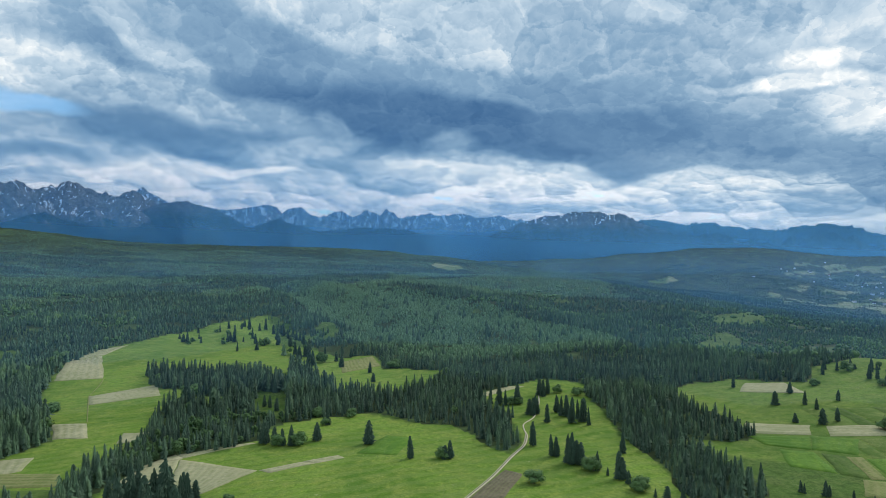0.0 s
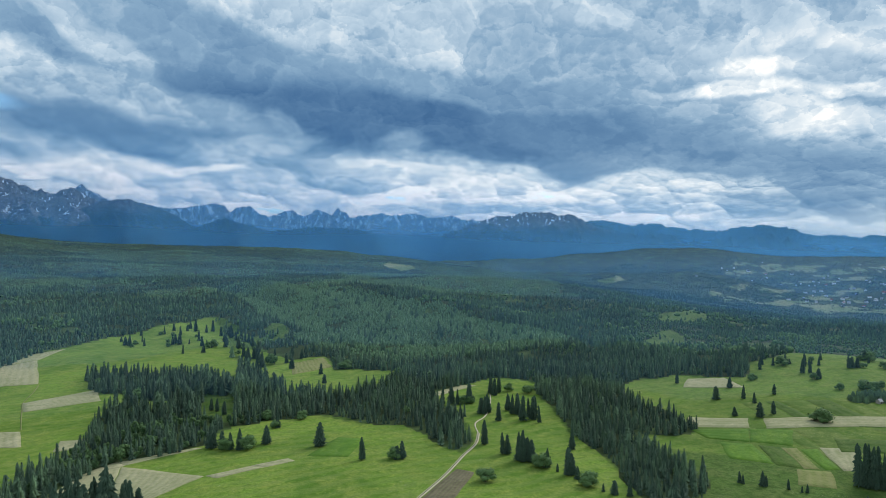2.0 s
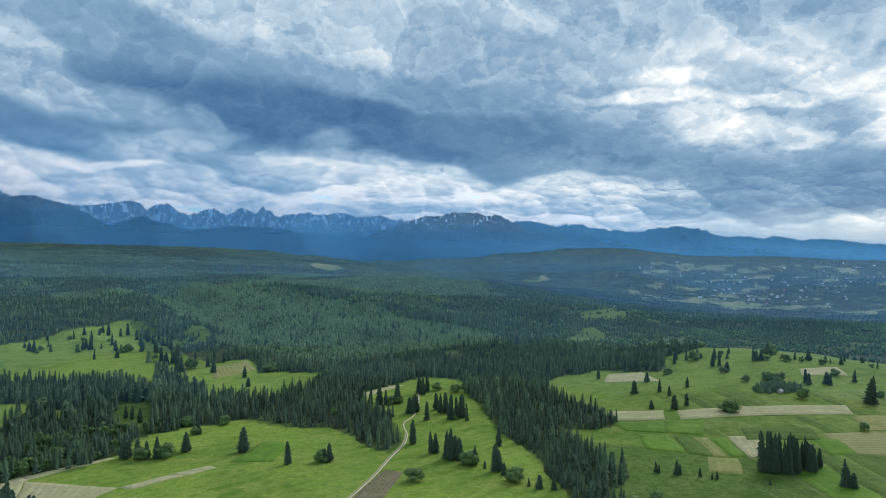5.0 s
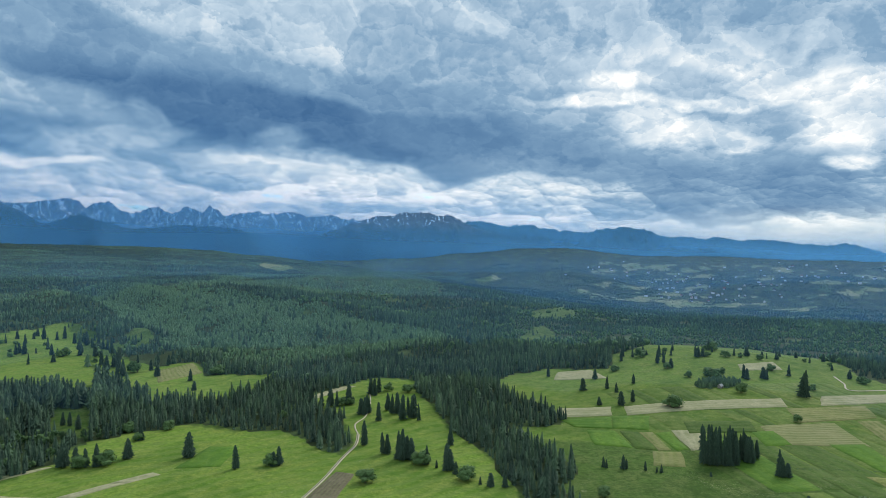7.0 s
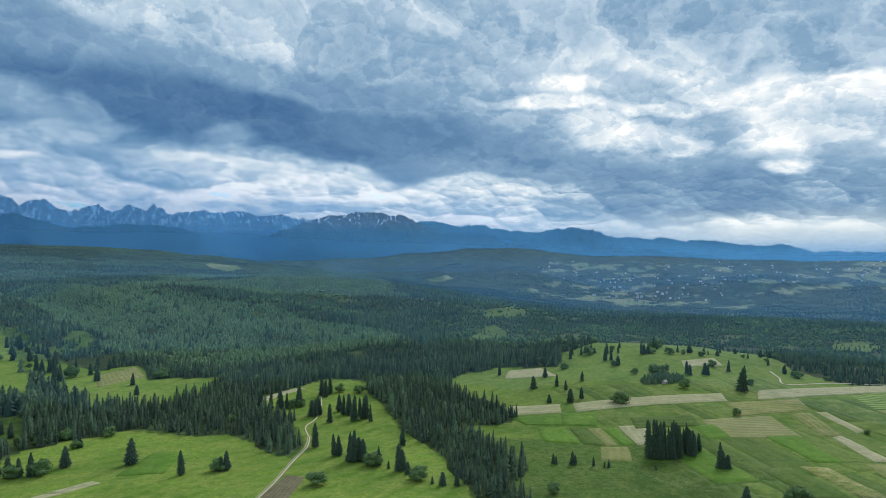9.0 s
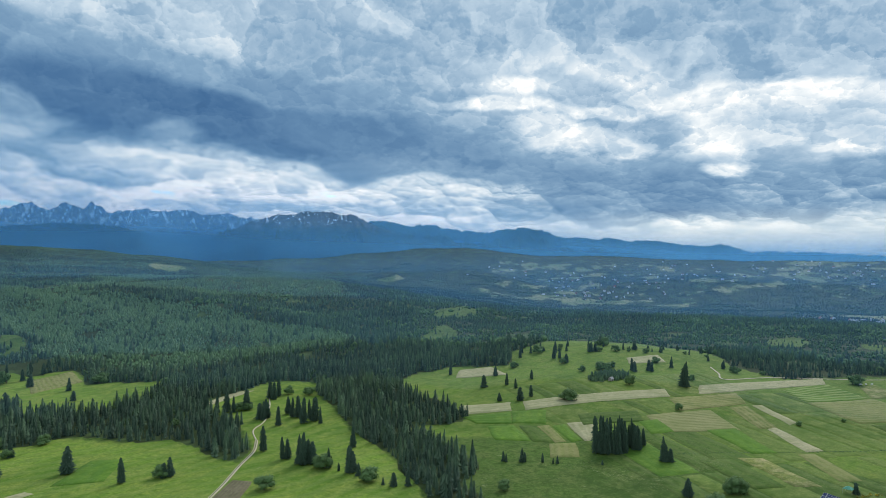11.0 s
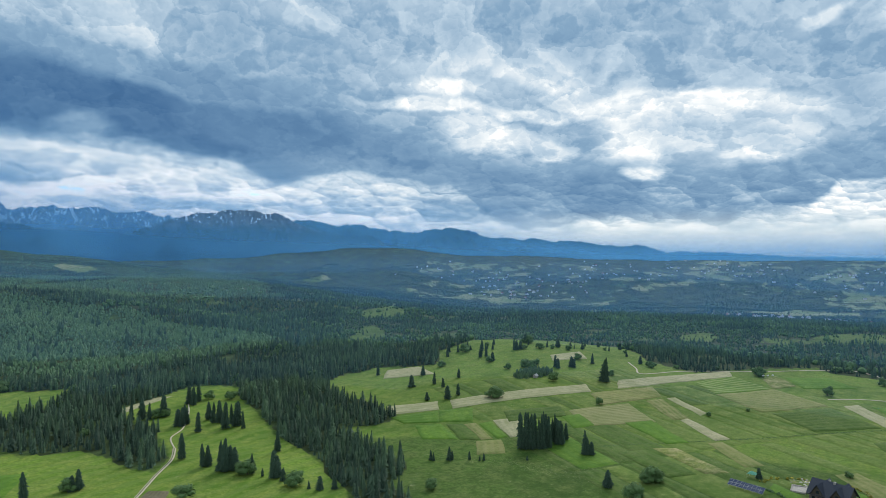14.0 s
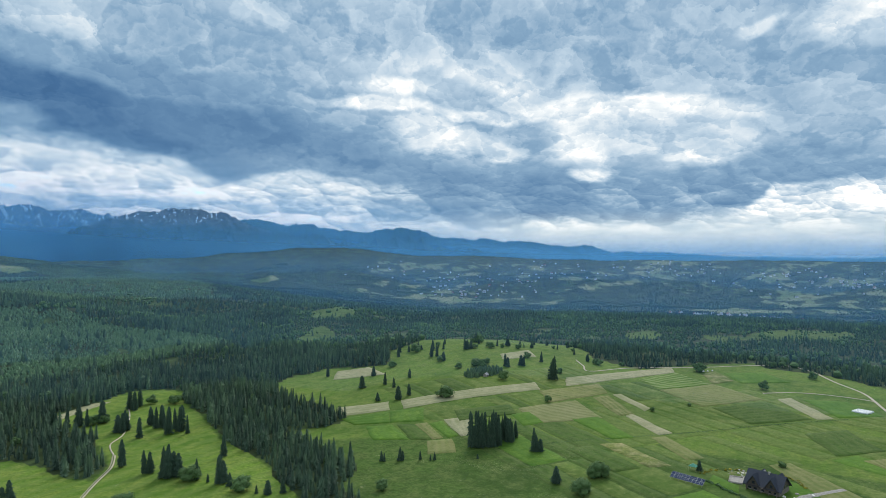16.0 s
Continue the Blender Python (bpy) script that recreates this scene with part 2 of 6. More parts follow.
SPRUCE_EAST_1 = [(215.8, 462.8, 9.0), (241.9, 434.3, 8.3), (216.6, 405.7, 9.4), (233.1, 401.3, 9.9), (233.0, 388.2, 7.6), (218.1, 358.1, 9.4), (257.8, 405.8, 7.6), (229.0, 361.2, 8.4), (206.2, 364.7, 5.9), (308.4, 450.6, 11.1), (313.2, 448.7, 9.6), (326.8, 474.7, 9.5), (309.6, 434.2, 7.9), (348.4, 453.8, 11.1), (351.7, 454.6, 8.5), (389.4, 456.5, 7.2), (342.6, 391.4, 10.6), (342.1, 387.4, 8.6), (524.0, 578.6, 7.2), (356.4, 387.2, 9.2), (356.9, 384.9, 7.8), (382.1, 389.3, 9.6), (345.1, 337.1, 19.2), (344.5, 339.4, 14.3), (348.3, 341.9, 16.3), (454.7, 474.1, 6.0), (486.6, 456.3, 8.0), (500.7, 459.1, 7.5), (427.7, 377.4, 7.4), (158.5, 258.1, 6.7)]
SPRUCE_EAST_2 = [(159.6, 257.3, 4.9), (166.9, 252.8, 4.6), (172.4, 248.8, 3.8), (170.4, 249.3, 2.9), (151.0, 263.0, 5.2), (151.7, 261.5, 4.3), (219.9, 229.3, 12.7), (223.1, 228.1, 6.7), (221.1, 228.5, 9.1), (199.1, 193.4, 8.0), (265.3, 166.9, 5.1), (239.0, 563.3, 15.2), (278.7, 649.1, 5.2), (477.6, 478.1, 6.2), (289.6, 474.8, 7.2), (115.1, 241.0, 5.7), (459.4, 366.7, 7.6), (477.3, 365.6, 5.5), (627.2, 457.8, 7.1), (190.3, 237.8, 1.7)]
SHRUB_EAST_1 = [(244.1, 340.3, 9.0), (244.1, 342.3, 6.3), (305.7, 432.9, 5.9), (380.9, 485.1, 5.1), (304.8, 406.1, 5.6), (321.3, 403.2, 7.6), (322.6, 398.1, 7.6), (333.7, 404.3, 5.8), (310.0, 356.8, 7.9), (382.1, 405.5, 6.2), (366.4, 352.8, 5.2), (484.2, 306.5, 9.5), (487.5, 304.9, 7.4), (219.5, 188.4, 8.1), (222.0, 188.4, 6.4), (217.2, 189.1, 5.5), (198.4, 178.9, 7.8), (202.5, 180.4, 4.7), (132.8, 231.2, 5.2), (294.0, 293.2, 5.4), (338.2, 244.9, 3.1), (372.1, 241.0, 2.1), (471.1, 243.4, 7.9), (574.6, 290.6, 5.9), (579.4, 288.9, 5.4), (584.8, 283.9, 6.6), (266.8, 449.2, 5.8), (270.6, 450.0, 3.9), (377.1, 450.2, 6.5), (424.7, 365.2, 5.7)]
SHRUB_EAST_2 = [(441.6, 351.3, 4.2), (552.1, 242.8, 7.8), (339.4, 484.4, 4.3), (303.5, 147.6, 3.2), (554.5, 329.3, 7.1)]
SPRUCE_KNOLL_1 = [(333.6, 467.1, 7.4), (423.2, 444.6, 6.7), (328.4, 471.3, 4.9), (300.1, 489.5, 8.5), (386.6, 485.9, 9.6), (305.3, 482.0, 7.1), (358.1, 463.0, 7.3), (434.8, 385.0, 4.1), (434.3, 373.6, 8.7), (356.4, 455.0, 7.8), (442.9, 407.2, 4.7), (402.3, 456.1, 9.0), (390.5, 449.3, 5.2), (296.3, 486.2, 5.9), (331.9, 473.1, 3.8), (450.2, 436.1, 6.5), (348.4, 486.0, 6.1), (423.6, 461.3, 4.5), (315.9, 482.9, 8.0), (301.6, 493.2, 6.8), (322.4, 467.6, 4.1), (415.5, 447.3, 4.8), (318.0, 480.5, 4.4), (378.4, 470.8, 5.0)]
SHRUB_KNOLL_1 = [(317.4, 492.9, 4.9), (402.6, 441.3, 5.4), (310.8, 478.2, 8.7), (361.0, 454.3, 4.7), (387.4, 481.1, 9.5), (389.8, 449.1, 4.2), (446.4, 438.3, 4.0), (455.9, 421.4, 4.2), (424.1, 360.3, 6.6), (375.6, 452.7, 6.3)]
SPRUCE_OPENWOOD_1 = [(-182.8, 758.5, 13.5), (-168.3, 732.6, 10.9), (-181.4, 684.7, 10.8), (-152.1, 681.1, 10.8), (-135.4, 613.9, 10.3), (-200.4, 782.1, 16.1), (-137.1, 599.3, 8.1), (-139.1, 650.7, 13.2), (-135.8, 635.5, 10.6), (-130.6, 606.6, 9.0), (-193.4, 725.1, 10.8), (-184.6, 700.8, 9.5), (-134.3, 620.2, 12.1), (-135.7, 631.8, 11.7), (-165.5, 675.7, 14.0), (-120.0, 575.2, 9.6), (-158.4, 705.0, 13.6), (-118.4, 564.8, 9.4), (-126.4, 595.3, 6.4), (-118.6, 568.8, 8.1), (-125.6, 584.7, 9.7), (-189.4, 758.6, 10.5), (-174.7, 740.4, 10.4), (-209.9, 805.7, 12.0), (-272.2, 853.8, 9.0), (-300.6, 729.4, 6.2), (-276.9, 711.8, 9.0), (-333.0, 794.6, 7.6), (-207.4, 689.2, 11.8), (-290.1, 740.4, 6.8)]
SPRUCE_OPENWOOD_2 = [(-246.3, 835.4, 10.6), (-226.6, 705.9, 6.3)]
SHRUB_OPENWOOD_1 = [(-121.6, 580.6, 5.4), (-158.1, 642.0, 4.9), (-127.3, 595.4, 5.0), (-160.5, 674.6, 4.5), (-175.8, 722.6, 6.3), (-146.3, 663.5, 5.2), (-256.2, 724.6, 4.4), (-246.6, 699.6, 5.3), (-275.9, 857.0, 5.2), (-262.3, 761.0, 4.7), (-283.3, 778.4, 4.6), (-231.4, 746.3, 4.4)]
SPRUCE_GROVE_1 = [(211.1, 261.9, 11.1), (210.2, 263.6, 13.4), (218.6, 247.9, 13.3), (203.7, 253.2, 15.5), (209.8, 262.5, 15.1), (218.6, 247.6, 13.1), (221.2, 254.7, 11.8), (211.2, 248.9, 13.7), (223.8, 255.1, 11.7), (215.0, 251.7, 14.7), (215.9, 259.6, 9.5), (219.3, 250.4, 15.9), (220.2, 250.0, 9.1), (219.2, 250.9, 14.9), (214.1, 253.2, 17.1), (201.6, 247.8, 18.9), (197.9, 251.9, 19.3), (212.1, 252.9, 16.2), (225.3, 252.9, 10.9), (201.7, 251.3, 18.8), (203.9, 248.9, 18.7), (207.3, 246.4, 17.9), (205.4, 260.9, 12.2), (216.8, 255.8, 14.7), (203.9, 255.0, 16.7), (211.4, 246.7, 13.5)]
SPRUCE_SOUTHWEST_1 = [(-135.5, 250.1, 16.3), (-144.0, 268.6, 13.6), (-129.5, 244.3, 17.1), (-135.1, 257.6, 20.5), (-130.8, 252.1, 20.2), (-133.5, 260.3, 15.9), (-129.9, 256.2, 15.9), (-129.1, 257.6, 24.9), (-128.2, 258.7, 15.8), (-130.4, 266.1, 18.3), (-119.6, 247.2, 19.5), (-123.9, 259.2, 17.6), (-114.5, 242.4, 20.1), (-121.8, 261.0, 17.4), (-122.0, 264.8, 18.7), (-113.2, 248.8, 17.3), (-118.9, 264.8, 21.6), (-114.8, 258.9, 25.9), (-114.7, 262.0, 20.6), (-106.1, 245.8, 17.6), (-102.5, 240.8, 17.1), (-108.4, 258.1, 16.7), (-109.1, 263.2, 16.1), (-105.2, 257.4, 18.4), (-98.0, 243.3, 13.7), (-104.2, 262.5, 11.8)]


# ---- mountain crests: bearing and elevation in degrees from the take-off point ----
CREST_WEST = [(-40.69, 4.22), (-38.53, 5.17), (-37.56, 5.04), (-36.57, 5.6), (-35.54, 5.3), (-34.49, 5.67), (-33.95, 5.36), (-33.41, 5.09), (-32.68, 5.22), (-31.93, 5.4), (-31.1, 5.94), (-30.21, 5.5), (-29.42, 5.18), (-28.22, 4.93), (-27.61, 4.86), (-26.57, 5.33), (-25.43, 4.72), (-24.44, 4.1), (-22.9, 3.24), (-21.11, 2.32)]
CREST_SHOULDER = [(-28.4, 1.49), (-27.38, 2.52), (-26.14, 3.58), (-24.66, 4.28), (-23.35, 4.52), (-22.47, 4.65), (-21.57, 4.39), (-20.2, 3.94), (-19.27, 3.58), (-18.57, 3.2), (-17.63, 2.52), (-15.95, 2.05), (-13.51, 1.41), (-11.52, 0.87), (-9.5, 0.41)]
CREST_SKIRT = [(-40.68, 2.45), (-37.54, 2.15), (-35.52, 2.38), (-33.94, 2.99), (-32.66, 3.34), (-31.73, 2.85), (-29.99, 2.45), (-28.61, 3.04), (-27.39, 2.61), (-25.92, 2.09), (-23.78, 1.79), (-21.1, 1.98), (-19.26, 1.61), (-16.91, 1.14), (-14.49, 0.65)]
CREST_PYRAMID = [(-28.82, 4.22), (-28.01, 4.71), (-26.57, 5.1), (-25.86, 5.64), (-25.18, 5.16), (-23.79, 4.41), (-21.57, 4.2), (-19.97, 4.0), (-19.04, 3.97), (-17.4, 4.21), (-15.96, 4.5), (-14.99, 4.27), (-14.35, 3.42), (-12.53, 2.69)]
CREST_TEETH = [(-16.67, 2.14), (-15.47, 2.9), (-14.5, 3.67), (-13.92, 4.14), (-13.03, 4.26), (-12.03, 3.82), (-11.43, 3.52), (-10.78, 3.68), (-9.26, 4.01), (-8.6, 3.61), (-8.09, 3.56), (-7.07, 4.24), (-6.34, 3.78), (-5.83, 3.74), (-5.21, 4.16), (-4.53, 4.01), (-3.96, 3.49), (-2.82, 3.65), (-2.04, 3.81), (-1.26, 3.81), (-0.48, 3.76), (0.57, 3.77), (1.45, 3.97), (2.39, 3.66), (3.69, 3.4), (4.73, 3.6), (5.51, 3.6), (6.28, 3.39), (7.57, 3.23), (8.59, 3.07), (9.61, 2.65), (11.62, 1.72)]
CREST_MASSIF = [(0.83, 0.43), (2.66, 1.11), (3.95, 1.74), (5.51, 2.36), (6.54, 2.66), (7.82, 3.07), (8.84, 3.58), (9.61, 3.78), (10.62, 3.72), (11.37, 3.81), (12.12, 3.85), (13.11, 4.04), (13.85, 3.88), (14.83, 3.71), (16.29, 3.69), (17.0, 3.28), (17.62, 2.87), (18.42, 2.56), (20.73, 1.9), (23.42, 1.39), (26.42, 0.66)]
CREST_FOOTHILLS = [(-22.45, 0.61), (-20.19, 1.35), (-17.86, 2.02), (-16.68, 2.64), (-14.99, 3.26), (-14.01, 2.93), (-12.53, 2.59), (-11.53, 2.19), (-9.51, 2.36), (-7.47, 2.54), (-4.89, 2.45), (-2.82, 2.35), (-1.25, 1.84), (0.83, 1.21), (2.92, 0.7), (4.47, 0.38)]
CREST_EAST = [(13.02, 1.57), (15.28, 2.33), (17.61, 3.06), (18.79, 3.23), (20.97, 2.82), (22.95, 2.79), (23.94, 2.7), (25.46, 2.36), (26.22, 2.16), (26.72, 2.32), (28.0, 2.12), (29.03, 2.28), (30.58, 2.5), (31.72, 2.61), (32.92, 2.35), (33.7, 2.15), (34.06, 2.2), (34.74, 1.79), (36.31, 1.42), (38.91, 1.11), (41.5, 0.8), (44.57, 0.44)]
CREST_FAR_EAST = [(33.18, 1.21), (35.78, 1.68), (37.35, 1.68), (38.39, 1.37), (38.91, 1.63), (39.95, 1.48), (40.98, 1.22), (41.75, 1.37), (43.29, 1.32), (44.57, 1.11), (45.84, 0.9), (47.59, 0.85), (48.24, 1.0), (49.32, 0.79), (50.06, 0.54), (50.79, 0.34), (51.99, 0.39), (55.29, 0.29), (58.45, 0.09), (60.19, -0.05), (63.13, -0.04), (65.53, -0.13), (70.97, -0.15), (75.28, -0.13)]
# banks of cloud, painted far to near: bearing, elevation, half width, half height, lean, thickness (0 thin and white, 1 dark), cover, hardness of the edge
CLOUDS_1 = [(-21.6, 18.5, 23.5, 7.27, -6, 0.4, 0.8, 0.2), (-33.5, 16.3, 6.9, 4.35, -15, 0.16, 0.9, 0.3), (0.8, 12.3, 39.6, 6.25, -4, 0.8, 0.95, 0.25), (-16.0, 16.3, 18.3, 4.51, -12, 0.66, 0.8, 0.3), (-4.4, 18.3, 8.8, 4.16, -20, 0.66, 0.8, 0.35), (-7.5, 21.2, 13.3, 3.1, -12, 0.3, 0.8, 0.3), (6.0, 19.7, 8.8, 3.11, -15, 0.32, 0.8, 0.3), (14.2, 20.6, 11.3, 3.03, 0, 0.42, 0.7, 0.2), (17.5, 16.6, 10.0, 3.48, -10, 0.52, 0.8, 0.3), (0.3, 12.3, 21.9, 2.71, -4, 1.0, 0.95, 0.3), (18.5, 11.6, 12.2, 1.98, -5, 0.85, 0.8, 0.3), (11.1, 14.7, 11.5, 1.53, -5, 0.6, 0.7, 0.3)]
CLOUDS_2 = [(-31.6, 14.1, 12.5, 1.87, -8, 0.14, 0.9, 0.35), (-22.5, 13.7, 6.7, 1.2, -8, 0.45, 0.6, 0.3), (-33.4, 9.4, 6.2, 3.26, -4, 0.4, 0.9, 0.6), (-34.1, 7.4, 5.4, 1.38, -2, 0.8, 0.8, 0.4), (-21.6, 11.2, 11.3, 3.01, -6, 0.52, 0.9, 0.5), (-19.8, 9.7, 12.0, 1.67, -6, 0.9, 0.85, 0.4), (-24.7, 6.7, 18.1, 1.42, 2, 0.18, 0.9, 0.3), (-18.3, 5.3, 23.5, 1.48, 0, 0.2, 0.8, 0.3), (-8.5, 7.9, 9.7, 1.75, -8, 0.46, 0.9, 0.5), (-11.5, 6.0, 8.5, 0.92, -6, 0.5, 0.7, 0.4), (3.4, 7.2, 9.9, 1.87, -8, 0.16, 0.9, 0.4), (-3.3, 5.4, 6.2, 1.25, -8, 0.55, 0.8, 0.5)]
CLOUDS_3 = [(11.6, 6.0, 11.5, 1.53, 0, 0.3, 0.8, 0.3), (5.0, 8.7, 7.8, 0.73, -6, 0.62, 0.8, 0.4), (-10.0, 11.6, 2.1, 0.67, -35, 0.35, 0.4, 0.3), (-11.5, 9.9, 4.5, 0.61, 10, 0.3, 0.5, 0.3), (0.8, 10.1, 2.7, 1.15, 0, 0.4, 0.5, 0.3), (-27.7, 18.7, 3.3, 1.39, -30, 0.2, 0.5, 0.3), (-23.8, 16.4, 5.2, 1.43, -35, 0.3, 0.5, 0.3), (-11.5, 3.5, 16.5, 0.92, 0, 0.06, 0.8, 0.3), (6.0, 5.6, 11.3, 0.83, 4, 0.1, 0.8, 0.3), (-17.9, 7.6, 4.3, 0.45, 2, 0.08, 0.75, 0.25), (-28.8, 5.6, 2.4, 0.46, 0, 0.5, 0.6, 0.4), (-32.7, 5.9, 4.4, 0.61, 0, 0.55, 0.6, 0.4)]
CLOUDS_4 = [(40.6, 13.8, 17.3, 6.34, -4, 0.36, 0.85, 0.2), (48.4, 17.9, 13.3, 3.21, -6, 0.5, 0.8, 0.2), (31.4, 7.8, 14.0, 2.14, -3, 0.66, 0.9, 0.3), (20.6, 9.9, 10.4, 1.15, -5, 0.8, 0.6, 0.3), (42.8, 5.7, 18.6, 2.98, -2, 0.72, 0.9, 0.35), (46.3, 7.1, 10.9, 1.87, 8, 0.62, 0.8, 0.3), (42.8, 9.1, 8.4, 2.11, -6, 0.56, 0.8, 0.4), (40.6, 12.2, 5.0, 0.78, -4, 0.5, 0.7, 0.4), (23.8, 14.9, 6.7, 1.14, -14, 0.55, 0.6, 0.3), (25.8, 13.9, 3.1, 0.41, -8, 0.2, 0.6, 0.3), (31.5, 15.2, 4.0, 1.02, -6, 0.06, 0.75, 0.25), (30.4, 13.6, 4.5, 0.67, -6, 0.12, 0.9, 0.4)]
CLOUDS_5 = [(40.1, 16.7, 4.4, 1.86, -15, 0.03, 0.9, 0.35), (35.4, 17.5, 4.4, 1.1, 0, 0.2, 0.7, 0.3), (38.3, 12.8, 5.6, 0.49, -3, 0.12, 0.8, 0.4), (34.9, 11.0, 3.9, 1.41, -8, 0.12, 0.85, 0.4), (36.4, 10.5, 2.2, 0.7, -14, 0.02, 0.75, 0.25), (40.3, 10.3, 2.5, 0.98, -12, 0.05, 0.75, 0.25), (47.9, 10.5, 3.5, 2.76, -8, 0.14, 0.8, 0.35), (49.1, 13.1, 7.1, 0.91, -3, 0.1, 0.85, 0.35), (48.7, 9.4, 2.4, 0.91, -20, 0.05, 0.75, 0.25), (39.6, 3.8, 19.4, 0.98, 0, 0.5, 0.7, 0.3), (28.9, 4.5, 12.2, 1.13, 0, 0.34, 0.8, 0.3), (25.8, 6.4, 9.3, 0.93, 0, 0.3, 0.8, 0.3)]
CLOUDS_6 = [(39.2, 4.0, 1.4, 0.3, 0, 0.1, 0.9, 0.6), (49.1, 7.1, 2.4, 0.59, 8, 0.03, 0.75, 0.25), (15.4, 5.9, 15.5, 1.14, 0, 0.2, 0.7, 0.3), (11.3, 7.4, 6.1, 1.13, -8, 0.16, 0.7, 0.4), (23.8, 3.0, 15.6, 0.73, 0, 0.14, 0.7, 0.3), (42.8, 2.6, 4.9, 0.24, 0, 0.12, 0.8, 0.5), (54.0, 18.4, 21.6, 3.96, -3, 0.5, 0.9, 0.25), (67.9, 11.5, 9.7, 5.28, -8, 0.48, 0.85, 0.2), (65.6, 7.3, 10.2, 2.26, -4, 0.56, 0.8, 0.3), (51.5, 4.9, 20.2, 2.4, -1, 0.74, 0.9, 0.4), (59.4, 6.4, 10.0, 2.0, 10, 0.66, 0.8, 0.35), (53.9, 15.6, 8.9, 1.48, -4, 0.44, 0.7, 0.3)]
CLOUDS_7 = [(56.3, 12.3, 6.8, 1.56, -4, 0.07, 0.9, 0.35), (58.5, 9.1, 4.4, 1.63, 4, 0.05, 0.75, 0.25), (55.3, 10.4, 5.5, 1.47, 0, 0.3, 0.6, 0.3), (49.6, 10.7, 4.4, 2.53, -10, 0.2, 0.6, 0.35), (69.8, 18.1, 3.9, 2.59, 20, 0.1, 0.8, 0.3), (62.6, 18.5, 1.5, 0.56, 0, 0.2, 0.7, 0.4), (68.2, 3.9, 7.7, 1.84, 6, 0.16, 0.9, 0.4), (63.6, 4.7, 2.4, 0.74, 20, 0.1, 0.8, 0.5), (60.6, 1.6, 20.5, 1.6, 0, 0.14, 0.9, 0.3), (50.6, 2.8, 7.3, 0.45, 0, 0.12, 0.8, 0.4), (67.8, 5.4, 4.5, 0.53, 8, 0.3, 0.7, 0.4), (49.1, 7.1, 2.4, 0.66, 0, 0.03, 0.75, 0.25)]
CLOUDS_8 = [(53.0, 5.9, 2.8, 4.48, -14, 0.42, 0.45, 0.2), (50.1, 4.7, 1.7, 4.04, -18, 0.4, 0.35, 0.2), (57.8, 5.2, 1.8, 3.38, -12, 0.42, 0.35, 0.2), (66.3, 3.1, 5.0, 0.4, 4, 0.34, 0.6, 0.4)]


# ---- sky and sun ----
SUN_BEARING, SUN_HEIGHT = 52.0, 38.0


class Net:
    """Short hand for a node tree."""

    def __init__(self, tree):
        self.tree = tree
        tree.nodes.clear()

    def add(self, kind, **values):
        node = self.tree.nodes.new(kind)
        for key, value in values.items():
            if key == "operation":
                node.operation = value
        return node

    def link(self, a, b):
        self.tree.links.new(a, b)

    def plug(self, value, socket):
        if isinstance(value, bpy.types.NodeSocket):
            self.link(value, socket)
        else:
            socket.default_value = value

    def math(self, op, a, b=0.0, c=0.0, clamp=False):
        node = self.add("ShaderNodeMath", operation=op)
        node.use_clamp = clamp
        for k, v in enumerate((a, b, c)):
            self.plug(v, node.inputs[k])
        return node.outputs[0]

    def vec(self, op, a, b=(0, 0, 0)):
        node = self.add("ShaderNodeVectorMath", operation=op)
        self.plug(a, node.inputs[0])
        self.plug(b, node.inputs[1])
        return node.outputs[0]

    def noise(self, where, scale, detail=4.0, rough=0.55, warp=0.0, lacunarity=2.0):
        node = self.add("ShaderNodeTexNoise")
        self.plug(where, node.inputs["Vector"])
        for key, v in (("Scale", scale), ("Detail", detail), ("Roughness", rough), ("Distortion", warp), ("Lacunarity", lacunarity)):
            node.inputs[key].default_value = v
        return node.outputs[0], node.outputs[1]

    def ramp(self, value, stops, mode="LINEAR"):
        node = self.add("ShaderNodeValToRGB")
        node.color_ramp.interpolation = mode
        marks = node.color_ramp.elements
        while len(marks) < len(stops):
            marks.new(0.5)
        for mark, (at, colour) in zip(marks, stops):
            mark.position = at
            mark.color = (*colour, 1) if len(colour) == 3 else colour
        self.plug(value, node.inputs[0])
        return node.outputs[0]

    def mix(self, factor, a, b, blend="MIX"):
        node = self.add("ShaderNodeMix")
        node.data_type, node.blend_type = "RGBA", blend
        self.plug(factor, node.inputs[0])
        for k, v in ((6, a), (7, b)):
            self.plug((*v, 1) if isinstance(v, tuple) and len(v) == 3 else v, node.inputs[k])
        return node.outputs[2]

    def span(self, value, a, b, lo=0.0, hi=1.0, smooth=False):
        node = self.add("ShaderNodeMapRange")
        if smooth:
            node.interpolation_type = "SMOOTHSTEP"
        self.plug(value, node.inputs[0])
        for k, v in enumerate((a, b, lo, hi)):
            node.inputs[k + 1].default_value = v
        return node.outputs[0]


def grey(v):
    return (v, v, v)


def puff_shade(n, where, scale):
    """Shading of heaped puffs, about -0.5 at the sunlit side to 0.5 underneath."""
    cell = n.add("ShaderNodeTexVoronoi")
    cell.voronoi_dimensions = "2D"
    n.link(where, cell.inputs["Vector"])
    cell.inputs["Scale"].default_value = scale
    parts = n.add("ShaderNodeSeparateXYZ")
    n.link(n.vec("SUBTRACT", cell.outputs["Position"], where), parts.inputs[0])
    tilt = n.math("MULTIPLY_ADD", parts.outputs[0], 0.35, parts.outputs[1])
    return n.math("MINIMUM", n.math("MAXIMUM", n.math("MULTIPLY", tilt, scale), -0.5), 0.5)


